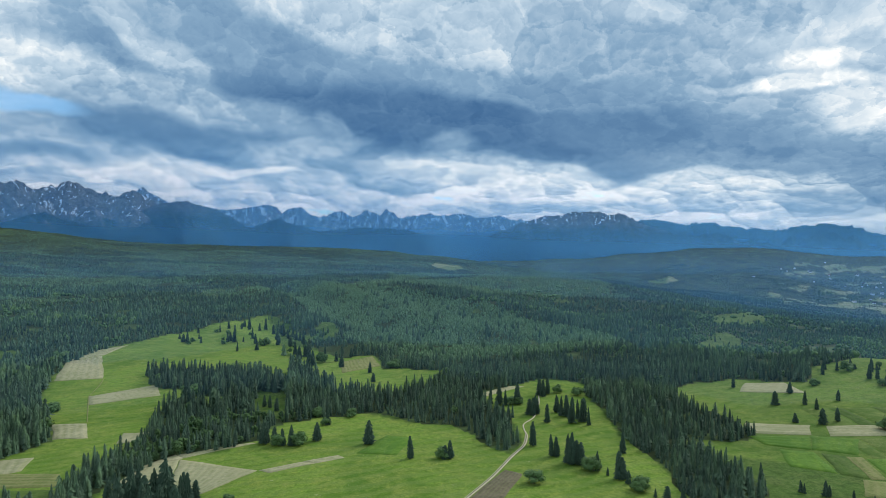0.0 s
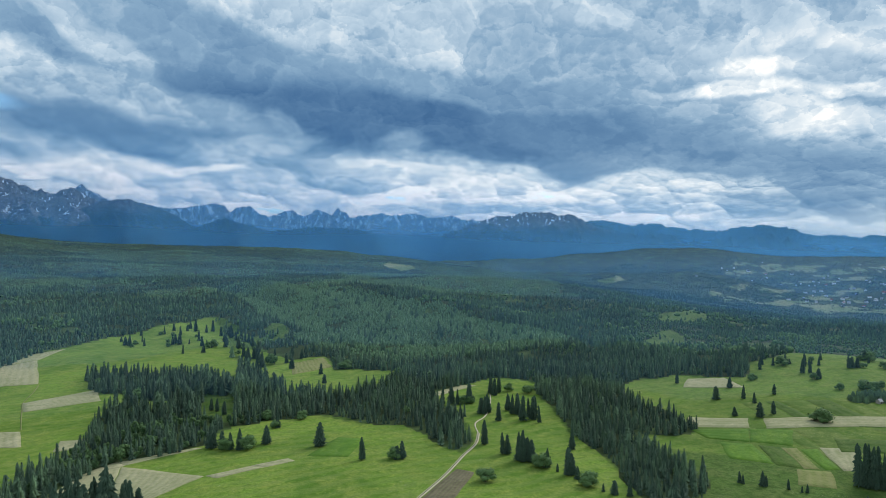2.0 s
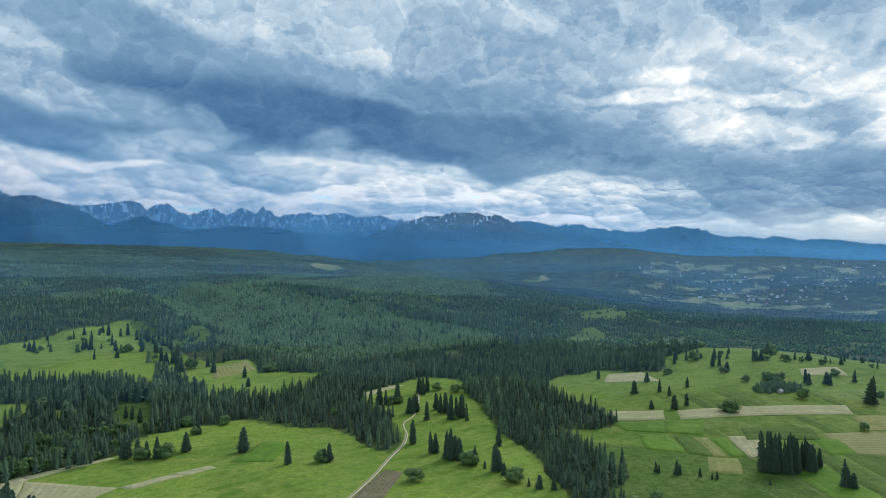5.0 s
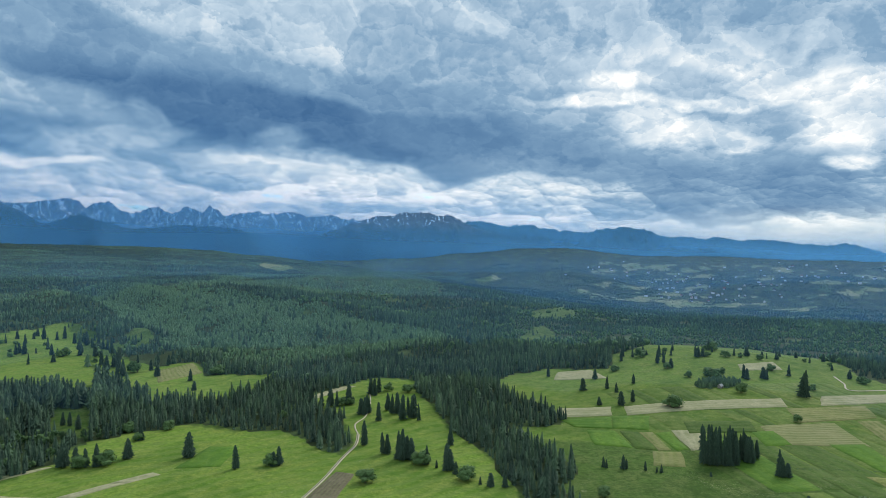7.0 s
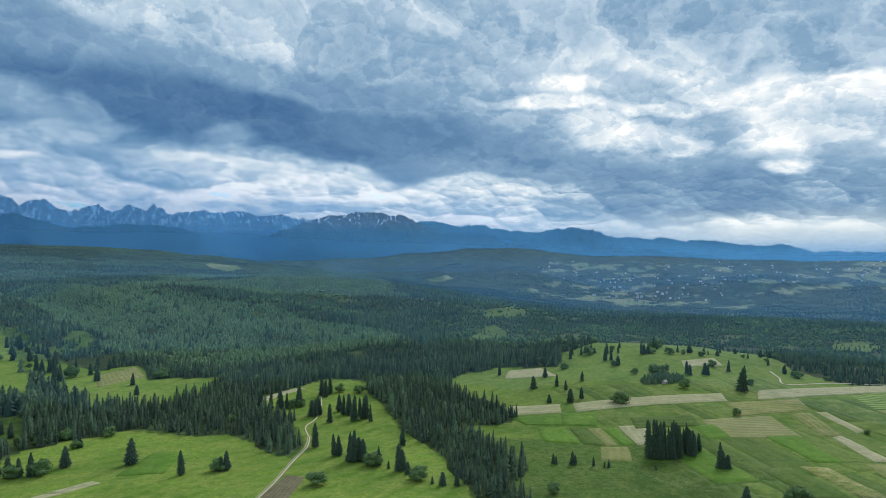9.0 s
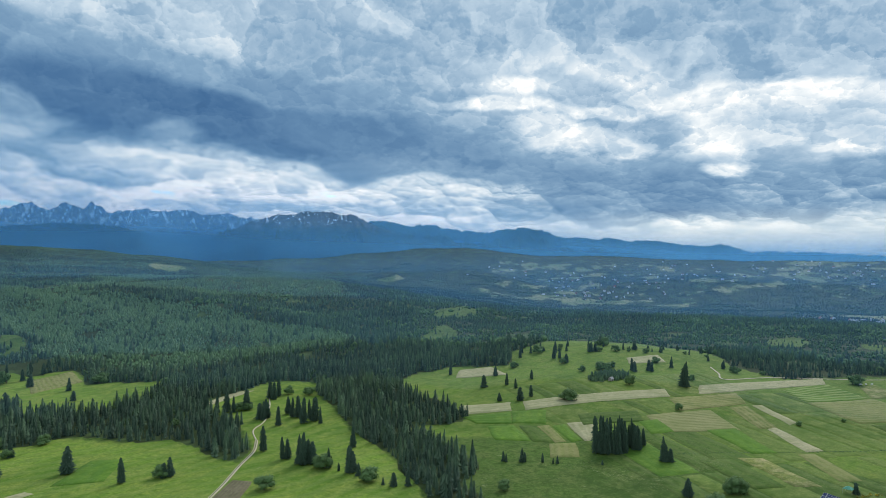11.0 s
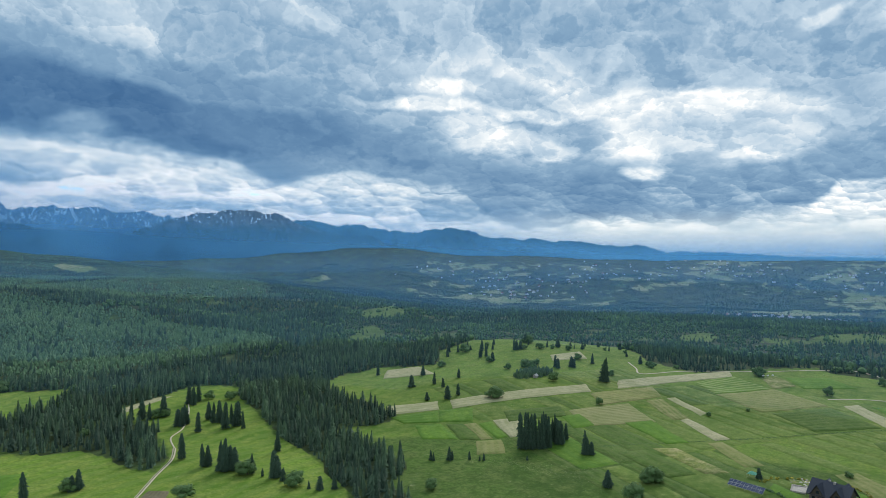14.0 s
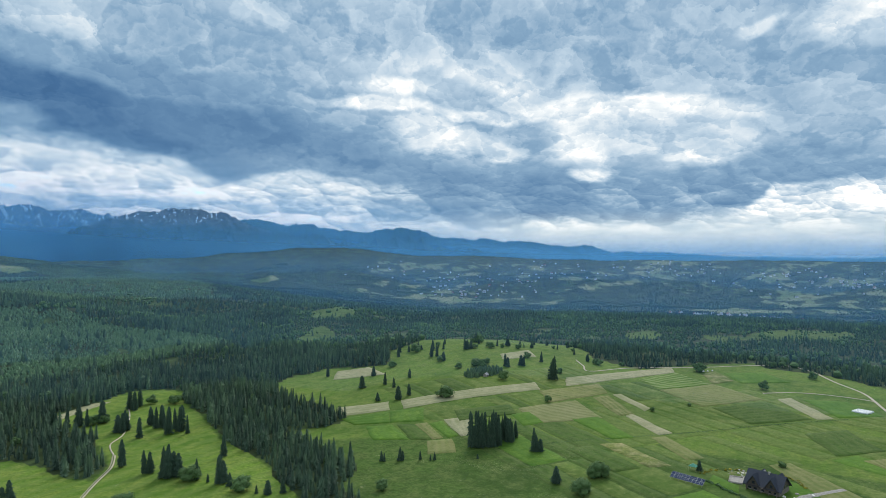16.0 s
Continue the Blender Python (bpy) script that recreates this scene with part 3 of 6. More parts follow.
def make_sky():
    world = bpy.data.worlds.new("sky")
    scene.world = world
    world.use_nodes = True
    n = Net(world.node_tree)
    sky = n.add("ShaderNodeTexSky")
    sky.sky_type, sky.sun_disc = "NISHITA", False
    sky.sun_elevation, sky.sun_rotation = radians(SUN_HEIGHT), radians(SUN_BEARING)
    sky.altitude, sky.air_density, sky.dust_density = 900, 1.0, 1.5
    way = n.add("ShaderNodeTexCoord").outputs["Generated"]
    parts = n.add("ShaderNodeSeparateXYZ")
    n.link(way, parts.inputs[0])
    dx, dy, dz = parts.outputs
    # bearing and elevation in degrees; the deck is foreshortened towards the horizon
    bearing = n.math("MULTIPLY", n.math("ARCTAN2", dx, dy), 57.2958)
    height = n.math("MULTIPLY", n.math("ARCSINE", dz), 57.2958)
    place = n.add("ShaderNodeCombineXYZ")
    n.link(bearing, place.inputs[0])
    n.link(height, place.inputs[1])
    place = place.outputs[0]
    deck = n.add("ShaderNodeCombineXYZ")
    n.link(n.math("MULTIPLY", bearing, 0.055), deck.inputs[0])
    n.link(n.math("MULTIPLY", n.math("LOGARITHM", n.math("ADD", n.math("MAXIMUM", height, -1.0), 13.0), 2.0), 1.45), deck.inputs[1])
    deck = deck.outputs[0]
    _, ruffle = n.noise(deck, 2.6, 6, 0.5)
    off = n.vec("SUBTRACT", ruffle, (0.5, 0.5, 0.5))
    place2 = n.vec("ADD", place, n.vec("MULTIPLY", off, (6.0, 3.4, 0.0)))
    total = n.span(height, 2.0, 14.0, 0.3, 0.42)
    for a, e, ra, re, lean, thick, cover, hard in CLOUDS_1 + CLOUDS_2 + CLOUDS_3 + CLOUDS_4 + CLOUDS_5 + CLOUDS_6 + CLOUDS_7 + CLOUDS_8:
        spot = n.add("ShaderNodeMapping")
        spot.vector_type = "TEXTURE"
        n.link(place2, spot.inputs[0])
        spot.inputs[1].default_value = (a, e, 0)
        spot.inputs[2].default_value = (0, 0, radians(lean))
        spot.inputs[3].default_value = (ra * 1.3, re * 1.3, 1)
        ball = n.add("ShaderNodeTexGradient")
        ball.gradient_type = "SPHERICAL"
        n.link(spot.outputs[0], ball.inputs[0])
        share = n.span(ball.outputs[1], 0.0, 0.72 - 0.62 * hard, 0.0, cover, True)
        total = n.math("MULTIPLY_ADD", n.math("SUBTRACT", thick, total), share, total)
    # heaps of cloud: each begins with a crisp bright edge and thickens inwards
    curl = n.vec("ADD", deck, n.vec("MULTIPLY", off, (0.06, 0.05, 0.0)))
    light = n.span(total, 0.1, 0.85, 1.0, 0.46)
    for scale, amount, shift in ((1.5, 0.36, (3.1, 8.2, 0.0)), (3.4, 0.30, (5.7, 1.2, 0.0)), (8.0, 0.13, (1.7, 4.4, 0.0))):
        heap, _ = n.noise(n.vec("ADD", curl, shift), scale, 7, 0.52)
        edge = n.ramp(heap, [(0.28, grey(0.40)), (0.475, grey(0.66)), (0.505, grey(0.24)), (0.60, grey(0.52)), (0.74, grey(0.8))], "EASE")
        total = n.math("MULTIPLY_ADD", n.math("MULTIPLY", n.math("SUBTRACT", edge, 0.5), light), amount, total)
    # rounded puffs: each is bright on the side of the sun and grey underneath
    _, fray = n.noise(deck, 9.0, 5, 0.6)
    puffed = n.vec("ADD", n.vec("ADD", deck, n.vec("MULTIPLY", off, (0.34, 0.26, 0.0))), n.vec("MULTIPLY", n.vec("SUBTRACT", fray, (0.5, 0.5, 0.5)), (0.20, 0.17, 0.0)))
    for scale, amount in ((2.2, 0.13), (5.2, 0.10), (13.0, 0.055)):
        total = n.math("MULTIPLY_ADD", n.math("MULTIPLY", puff_shade(n, puffed, scale), light), amount, total)
    total = n.math("SUBTRACT", total, 0.05)
    # small heaped clouds stand in rows low over the mountains
    band = n.math("MULTIPLY", n.span(height, 0.5, 3.0, 0, 1, True), n.span(height, 8.5, 5.0, 0, 1, True))
    low_place = n.vec("ADD", n.vec("MULTIPLY", place, (0.10, 0.20, 0.0)), n.vec("MULTIPLY", off, (0.22, 0.2, 0.0)))
    low_place = n.vec("ADD", low_place, n.vec("MULTIPLY", n.vec("SUBTRACT", fray, (0.5, 0.5, 0.5)), (0.14, 0.14, 0.0)))
    row, _ = n.noise(n.vec("ADD", low_place, (9.3, 2.7, 0.0)), 1.6, 5, 0.5)
    puffs = n.ramp(row, [(0.30, grey(0.40)), (0.48, grey(0.62)), (0.50, grey(0.22)), (0.58, grey(0.45)), (0.72, grey(0.85))], "EASE")
    puffs = n.math("MULTIPLY", n.math("SUBTRACT", puffs, 0.5), 0.6)
    for scale, amount in ((2.4, 0.62), (5.5, 0.4), (12.0, 0.2)):
        puffs = n.math("MULTIPLY_ADD", puff_shade(n, low_place, scale), amount, puffs)
    total = n.math("MULTIPLY_ADD", n.math("MULTIPLY", puffs, n.math("MULTIPLY", band, n.span(total, 0.25, 0.7, 1.0, 0.4))), 0.5, total)
    glow = n.math("MULTIPLY", n.span(height, 8.0, 4.5, 0, 1, True), n.span(bearing, 30.0, 0.0, 0.02, 0.16))
    total = n.math("SUBTRACT", total, glow)
    # overhead the deck is thinner, and away from the sun its clouds are lit from the front
    facing = n.math("ADD", n.math("MULTIPLY", dx, math.sin(radians(SUN_BEARING))), n.math("MULTIPLY", dy, math.cos(radians(SUN_BEARING))))
    total = n.math("MULTIPLY_ADD", n.span(facing, 0.0, -0.7, 0, 1, True), -0.2, total)
    total = n.math("MULTIPLY_ADD", n.span(height, 28.0, 55.0, 0, 1, True), -0.1, total)
    shade = n.span(total, -0.1, 1.1)
    cloud = n.ramp(shade, [(0.0, (0.98, 0.98, 0.97)), (0.083, (0.78, 0.83, 0.855)), (0.29, (0.445, 0.568, 0.68)), (0.5, (0.218, 0.352, 0.50)), (0.71, (0.118, 0.232, 0.385)),
                           (0.917, (0.056, 0.140, 0.285)), (1.0, (0.046, 0.118, 0.245))])
    # blue sky only where the deck is thinnest, pale air at the horizon
    air = n.mix(1.0, sky.outputs[0], (0.11, 0.155, 0.175), "MULTIPLY")
    gap = n.span(total, -0.3, -0.5)
    # one long blue gap over the western massif
    slit = n.add("ShaderNodeMapping")
    slit.vector_type = "TEXTURE"
    n.link(place2, slit.inputs[0])
    slit.inputs[1].default_value, slit.inputs[2].default_value, slit.inputs[3].default_value = (-33.1, 11.8, 0), (0, 0, radians(-5)), (5.5, 1.1, 1)
    hole = n.add("ShaderNodeTexGradient")
    hole.gradient_type = "SPHERICAL"
    n.link(slit.outputs[0], hole.inputs[0])
    gap = n.math("MAXIMUM", gap, n.span(hole.outputs[1], 0.1, 0.6, 0.0, 0.7, True))
    cover = n.mix(gap, cloud, air)
    low = n.span(height, 4.2, -0.5, 0.0, 0.75, True)
    cover = n.mix(low, cover, (0.68, 0.76, 0.765))
    east = n.math("MULTIPLY", n.span(height, 4.5, 1.0, 0.0, 0.6, True), n.span(bearing, 22.0, 46.0, 0, 1, True))
    cover = n.mix(east, cover, (0.67, 0.745, 0.74))
    under = n.span(height, -0.2, -2.0, 0, 1)
    cover = n.mix(under, cover, (0.10, 0.14, 0.12))
    shine = n.add("ShaderNodeBackground")
    n.link(cover, shine.inputs[0])
    shine.inputs[1].default_value = 0.86
    out = n.add("ShaderNodeOutputWorld")
    n.link(shine.outputs[0], out.inputs[0])


make_sky()
sun = new("sun", bpy.data.lights.new("sun", "SUN"))
sun.data.energy, sun.data.angle, sun.data.color = 2.0, radians(30), (1.0, 0.94, 0.84)
b, e = radians(SUN_BEARING), radians(SUN_HEIGHT)
sun.matrix_world = look((900 * math.sin(b) * math.cos(e), 900 * math.cos(b) * math.cos(e), 900 * math.sin(e)), (0, 0, 0))
scene.view_settings.exposure = 0.4


# ---- materials ----
def matter(name):
    m = bpy.data.materials.new(name)
    m.use_nodes = True
    return m, Net(m.node_tree)


def finish(n, colour, rough=0.85, bump=None, strength=0.4, distance=0.1, metallic=0.0, specular=0.3):
    shader = n.add("ShaderNodeBsdfPrincipled")
    n.plug((*colour, 1) if isinstance(colour, tuple) and len(colour) == 3 else colour, shader.inputs["Base Color"])
    n.plug(rough, shader.inputs["Roughness"])
    shader.inputs["Metallic"].default_value = metallic
    shader.inputs["Specular IOR Level"].default_value = specular
    if bump is not None:
        relief = n.add("ShaderNodeBump")
        relief.inputs["Strength"].default_value, relief.inputs["Distance"].default_value = strength, distance
        n.plug(bump, relief.inputs["Height"])
        n.link(relief.outputs[0], shader.inputs["Normal"])
    out = n.add("ShaderNodeOutputMaterial")
    n.link(shader.outputs[0], out.inputs[0])
    return shader


def world_place(n):
    return n.add("ShaderNodeNewGeometry").outputs["Position"]


def named(n, name):
    node = n.add("ShaderNodeAttribute")
    node.attribute_name = name
    return node.outputs["Fac"]


def plain(name, c1, c2, scale=2.0, rough=0.8, bump=0.3, metallic=0.0, specular=0.3):
    """Two tones mottled at two scales, in the object's own space."""
    m, n = matter(name)
    at = n.add("ShaderNodeTexCoord").outputs["Object"]
    one, _ = n.noise(at, scale, 4, 0.6)
    two, _ = n.noise(at, scale * 7, 3, 0.6)
    f = n.math("ADD", n.math("MULTIPLY", one, 0.65), n.math("MULTIPLY", two, 0.35))
    dice = n.add("ShaderNodeObjectInfo").outputs["Random"]
    f = n.math("ADD", f, n.math("MULTIPLY", n.math("SUBTRACT", dice, 0.5), 0.15))
    finish(n, n.mix(n.span(f, 0.35, 0.65), c1, c2), rough, two, bump, 0.05, metallic, specular)
    return m


def meadow_colour(n, at, dry, light, deep, streaks=True):
    """Grass: broad patches, tussocks, faint mowing lines."""
    broad, _ = n.noise(at, 0.011, 5, 0.6, 0.8)
    middle, _ = n.noise(at, 0.07, 5, 0.65)
    small, _ = n.noise(at, 0.7, 4, 0.65)
    c = n.mix(n.span(broad, 0.40, 0.60, 0, 1, True), (deep[0] * 0.85, deep[1] * 0.88, deep[2] * 0.85), (light[0] * 1.1, light[1] * 1.06, light[2] * 1.05))
    c = n.mix(n.span(middle, 0.44, 0.64, 0, 0.85), c, dry)
    tuft, _ = n.noise(at, 0.24, 5, 0.7, 0.4)
    c = n.mix(n.span(tuft, 0.48, 0.62, 0, 0.6), c, (deep[0] * 0.7, deep[1] * 0.75, deep[2] * 0.7))
    c = n.mix(n.span(tuft, 0.46, 0.34, 0, 0.45), c, (dry[0] * 1.15, dry[1] * 1.1, dry[2] * 1.1))
    c = n.mix(n.span(small, 0.42, 0.6, 0, 0.42), c, (deep[0] * 0.6, deep[1] * 0.65, deep[2] * 0.6))
    # seed heads and flowers, thickest in drifts
    drift, _ = n.noise(at, 0.03, 4, 0.6, 1.0)
    head, _ = n.noise(at, 1.6, 2, 0.6)
    c = n.mix(n.math("MULTIPLY", n.span(head, 0.58, 0.68), n.span(drift, 0.5, 0.66, 0, 0.5)), c, (0.33, 0.34, 0.20))
    return c, small, middle


def ground_matter():
    m, n = matter("meadow_and_forest_floor")
    at = world_place(n)
    # tall grass darker as under cloud, mown brighter as in sun, both by colour
    tall, small, middle = meadow_colour(n, at, (0.108, 0.150, 0.042), (0.070, 0.132, 0.026), (0.046, 0.096, 0.018))
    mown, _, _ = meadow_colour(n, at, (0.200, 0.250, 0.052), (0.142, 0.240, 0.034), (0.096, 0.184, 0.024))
    # swaths left by the mower, wandering a little
    turned = n.add("ShaderNodeMapping")
    n.link(at, turned.inputs[0])
    turned.inputs[2].default_value = (0, 0, radians(-24))
    parts = n.add("ShaderNodeSeparateXYZ")
    n.link(turned.outputs[0], parts.inputs[0])
    wander, _ = n.noise(at, 0.02, 3, 0.5)
    swath = n.math("PINGPONG", n.math("ADD", n.math("DIVIDE", parts.outputs[1], 9.0), n.math("MULTIPLY", wander, 3.0)), 0.5)
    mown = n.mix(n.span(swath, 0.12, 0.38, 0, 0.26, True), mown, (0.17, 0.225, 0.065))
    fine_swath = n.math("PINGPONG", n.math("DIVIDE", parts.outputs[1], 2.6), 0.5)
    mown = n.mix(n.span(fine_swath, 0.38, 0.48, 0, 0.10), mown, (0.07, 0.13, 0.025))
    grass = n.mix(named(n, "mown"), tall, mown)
    # wild flowers and bare spots
    bloom, _ = n.noise(at, 0.16, 6, 0.75)
    grass = n.mix(n.span(bloom, 0.645, 0.74, 0, 0.7), grass, (0.36, 0.38, 0.22))
    # the villagers' pastures are grazed short and pale
    strip, _ = n.noise(n.vec("MULTIPLY", at, (1.0, 0.6, 1.0)), 0.014, 4, 0.6)
    short = n.mix(n.span(strip, 0.4, 0.6), (0.115, 0.165, 0.066), (0.205, 0.22, 0.115))
    grass = n.mix(named(n, "grazed"), grass, short)
    floor_noise, _ = n.noise(at, 0.05, 6, 0.7)
    floor = n.mix(floor_noise, (0.016, 0.030, 0.012), (0.045, 0.065, 0.026))
    shrubs, _ = n.noise(at, 0.018, 5, 0.65)
    floor = n.mix(n.span(shrubs, 0.5, 0.68), floor, (0.075, 0.125, 0.042))
    edge, _ = n.noise(at, 0.12, 3, 0.6)
    w = n.math("ADD", named(n, "woods"), n.math("MULTIPLY", n.math("SUBTRACT", edge, 0.5), 0.5))
    colour = n.mix(n.span(w, 0.35, 0.65), grass, floor)
    finish(n, colour, 0.95, n.math("ADD", small, n.math("MULTIPLY", middle, 2.0)), 0.6, 0.5, specular=0.1)
    return m


def crop_matter(name, dry, light, deep, row_gap=0.0, row_tone=(0.2, 0.2, 0.1), row_share=0.5):
    """A field: mottled, with drill or mowing rows that follow the field's own length (UV)."""
    m, n = matter(name)
    at = world_place(n)
    c, small, middle = meadow_colour(n, at, dry, light, deep)
    relief = small
    if row_gap:
        uv = n.add("ShaderNodeUVMap").outputs[0]
        wobble, _ = n.noise(at, 0.08, 3, 0.5)
        parts = n.add("ShaderNodeSeparateXYZ")
        n.link(uv, parts.inputs[0])
        line = n.math("ADD", n.math("DIVIDE", parts.outputs[0], row_gap), n.math("MULTIPLY", wobble, 0.8))
        wave = n.math("PINGPONG", line, 0.5)
        patch, _ = n.noise(at, 0.05, 4, 0.6)
        amount = n.math("MULTIPLY", n.span(wave, 0.1, 0.4, 0, 1, True), n.span(patch, 0.3, 0.6, 0.25, row_share))
        c = n.mix(amount, c, row_tone)
        relief = n.math("ADD", small, n.math("MULTIPLY", wave, 1.5))
    dice = n.add("ShaderNodeObjectInfo").outputs["Random"]
    c = n.mix(n.math("MULTIPLY", dice, 0.3), c, deep)
    finish(n, c, 0.95, relief, 0.6, 0.3, specular=0.1)
    return m


def leaf_matter(name, dark, mid, light):
    """Foliage: each tree has its own tone, the needles a finer mottling."""
    m, n = matter(name)
    at = world_place(n)
    speck, _ = n.noise(at, 0.9, 4, 0.7)
    broad, _ = n.noise(at, 0.012, 4, 0.6)
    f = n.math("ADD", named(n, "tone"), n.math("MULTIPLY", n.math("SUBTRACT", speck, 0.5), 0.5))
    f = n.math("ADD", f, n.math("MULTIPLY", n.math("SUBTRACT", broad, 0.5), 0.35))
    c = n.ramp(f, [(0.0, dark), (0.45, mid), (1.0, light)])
    finish(n, c, 0.75, speck, 0.5, 0.4, specular=0.15)
    return m


def mountain_matter(name, timberline, pale=1.0, snowy=0.0):
    m, n = matter(name)
    at = world_place(n)
    parts = n.add("ShaderNodeSeparateXYZ")
    n.link(at, parts.inputs[0])
    high = parts.outputs[2]
    rough, _ = n.noise(at, 0.012, 8, 0.65)
    fine, _ = n.noise(at, 0.05, 6, 0.7)
    line = n.math("MULTIPLY_ADD", n.math("SUBTRACT", rough, 0.5), 170.0, high)
    wood = n.mix(fine, (0.012, 0.025, 0.017), (0.034, 0.052, 0.030))
    alp = n.mix(fine, (0.040, 0.062, 0.060), (0.085, 0.105, 0.095))
    # stone leans to blue, and pale lightens it, mimicking haze over distance
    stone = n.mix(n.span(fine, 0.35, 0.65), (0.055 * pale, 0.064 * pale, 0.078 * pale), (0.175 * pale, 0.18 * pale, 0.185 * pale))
    c = n.mix(n.span(line, timberline, timberline + 45), wood, alp)
    c = n.mix(n.span(line, timberline + 40, timberline + 100), c, stone)
    stretched = n.vec("MULTIPLY", at, (1.0, 1.0, 0.4))
    gully, _ = n.noise(stretched, 0.034, 6, 0.62, 1.2)
    snow = n.math("MULTIPLY", n.span(gully, 0.64 - snowy, 0.655 - snowy), n.span(line, timberline + 60, timberline + 110))
    c = n.mix(n.math("MULTIPLY", snow, n.span(high, timberline, timberline + 60)), c, (0.72, 0.75, 0.78))
    finish(n, c, 0.9, n.math("ADD", rough, fine), 0.9, 12.0, specular=0.1)
    return m


def haze_sheet_matter(name, amount, tint):
    """Upright see-through sheet whose blue colour stands in for haze; clears with height."""
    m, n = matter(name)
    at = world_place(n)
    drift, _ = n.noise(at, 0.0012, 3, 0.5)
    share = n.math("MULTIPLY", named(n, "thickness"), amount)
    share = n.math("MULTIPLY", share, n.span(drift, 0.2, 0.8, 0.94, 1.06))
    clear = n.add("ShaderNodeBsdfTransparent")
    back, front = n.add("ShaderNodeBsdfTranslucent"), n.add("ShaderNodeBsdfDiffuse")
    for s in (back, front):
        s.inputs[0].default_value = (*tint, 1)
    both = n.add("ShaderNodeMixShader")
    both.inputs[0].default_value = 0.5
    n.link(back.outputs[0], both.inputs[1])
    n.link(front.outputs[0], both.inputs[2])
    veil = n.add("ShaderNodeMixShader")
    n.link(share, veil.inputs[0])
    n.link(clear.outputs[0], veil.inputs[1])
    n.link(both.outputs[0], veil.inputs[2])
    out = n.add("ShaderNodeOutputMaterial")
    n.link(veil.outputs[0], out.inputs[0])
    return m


GROUND = ground_matter()
CROPS = {
    "hay": crop_matter("cut_hay", (0.360, 0.345, 0.225), (0.315, 0.312, 0.190), (0.255, 0.268, 0.140), 5.0, (0.385, 0.365, 0.250), 0.25),
    "stubble": crop_matter("stubble", (0.24, 0.235, 0.105), (0.185, 0.215, 0.075), (0.135, 0.175, 0.052), 4.0, (0.25, 0.235, 0.115), 0.45),
    "rows": crop_matter("young_crop_in_rows", (0.25, 0.245, 0.12), (0.215, 0.23, 0.095), (0.165, 0.195, 0.07), 3.2, (0.30, 0.28, 0.16), 0.7),
    "rows_green": crop_matter("green_rows", (0.13, 0.20, 0.04), (0.10, 0.20, 0.03), (0.07, 0.15, 0.02), 6.0, (0.24, 0.28, 0.11), 0.8),
    "lush": crop_matter("lush_grass", (0.135, 0.225, 0.036), (0.102, 0.205, 0.028), (0.078, 0.165, 0.022), 7.0, (0.075, 0.16, 0.032), 0.4),
    "meadow": crop_matter("tall_grass", (0.108, 0.158, 0.042), (0.076, 0.140, 0.028), (0.054, 0.108, 0.020), 6.0, (0.095, 0.130, 0.045), 0.4),
    "pasture": crop_matter("pasture", (0.180, 0.215, 0.070), (0.120, 0.185, 0.042), (0.084, 0.145, 0.028)),
    "fallow": crop_matter("weedy_fallow", (0.34, 0.30, 0.17), (0.20, 0.23, 0.07), (0.10, 0.15, 0.035)),
    "ploughed": crop_matter("ploughed_soil", (0.19, 0.165, 0.115), (0.155, 0.135, 0.09), (0.11, 0.10, 0.065), 1.6, (0.16, 0.17, 0.08), 0.5),
}
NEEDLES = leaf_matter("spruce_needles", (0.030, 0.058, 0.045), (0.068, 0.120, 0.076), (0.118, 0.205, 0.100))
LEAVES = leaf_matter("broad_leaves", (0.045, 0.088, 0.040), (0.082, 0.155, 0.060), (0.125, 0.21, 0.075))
BARK = plain("bark", (0.07, 0.05, 0.04), (0.15, 0.12, 0.09), 3.0, 0.95)
TRACK = plain("gravel_track", (0.36, 0.32, 0.24), (0.48, 0.43, 0.34), 0.6, 0.95)
MOUNTAIN = mountain_matter("mountain_rock_forest_and_snow", 235, 1.2, 0.05)
WOODED = mountain_matter("mountain_forest", 420)
# pale rock, lightened further so the farthest ridges look hazed
PALE_HAZED_ROCK = mountain_matter("pale_high_rock", 150, 1.9, 0.095)
SHOULDER = mountain_matter("wooded_shoulder", 330)
WHITE = plain("white_foil", (0.70, 0.72, 0.74), (0.84, 0.85, 0.86), 1.0, 0.35)
PLASTER = plain("pale_plaster", (0.62, 0.60, 0.55), (0.76, 0.74, 0.70), 0.8, 0.85)
TIMBER = plain("brown_timber", (0.060, 0.050, 0.042), (0.11, 0.095, 0.080), 1.5, 0.7)
STONE = plain("grey_stone", (0.22, 0.21, 0.20), (0.42, 0.40, 0.37), 2.0, 0.9)
DARK_STONE = plain("brown_grey_stone", (0.10, 0.09, 0.08), (0.22, 0.20, 0.18), 2.0, 0.9)
SHINGLE = plain("dark_shingles", (0.020, 0.026, 0.042), (0.042, 0.052, 0.075), 3.0, 0.6)
RED_TIN = plain("red_tin_roof", (0.20, 0.06, 0.045), (0.30, 0.10, 0.07), 1.0, 0.5)
GREY_TIN = plain("grey_tin_roof", (0.22, 0.23, 0.25), (0.36, 0.37, 0.39), 1.0, 0.4)
GLASS = plain("dark_window_glass", (0.02, 0.03, 0.04), (0.04, 0.05, 0.07), 1.0, 0.08, 0.0, 0.0, 0.6)
PANEL = plain("solar_cells", (0.012, 0.022, 0.075), (0.02, 0.035, 0.10), 2.0, 0.12, 0.0, 0.0, 0.6)
STEEL = plain("galvanised_steel", (0.42, 0.43, 0.44), (0.58, 0.59, 0.60), 2.0, 0.4, 0.1, 0.9)


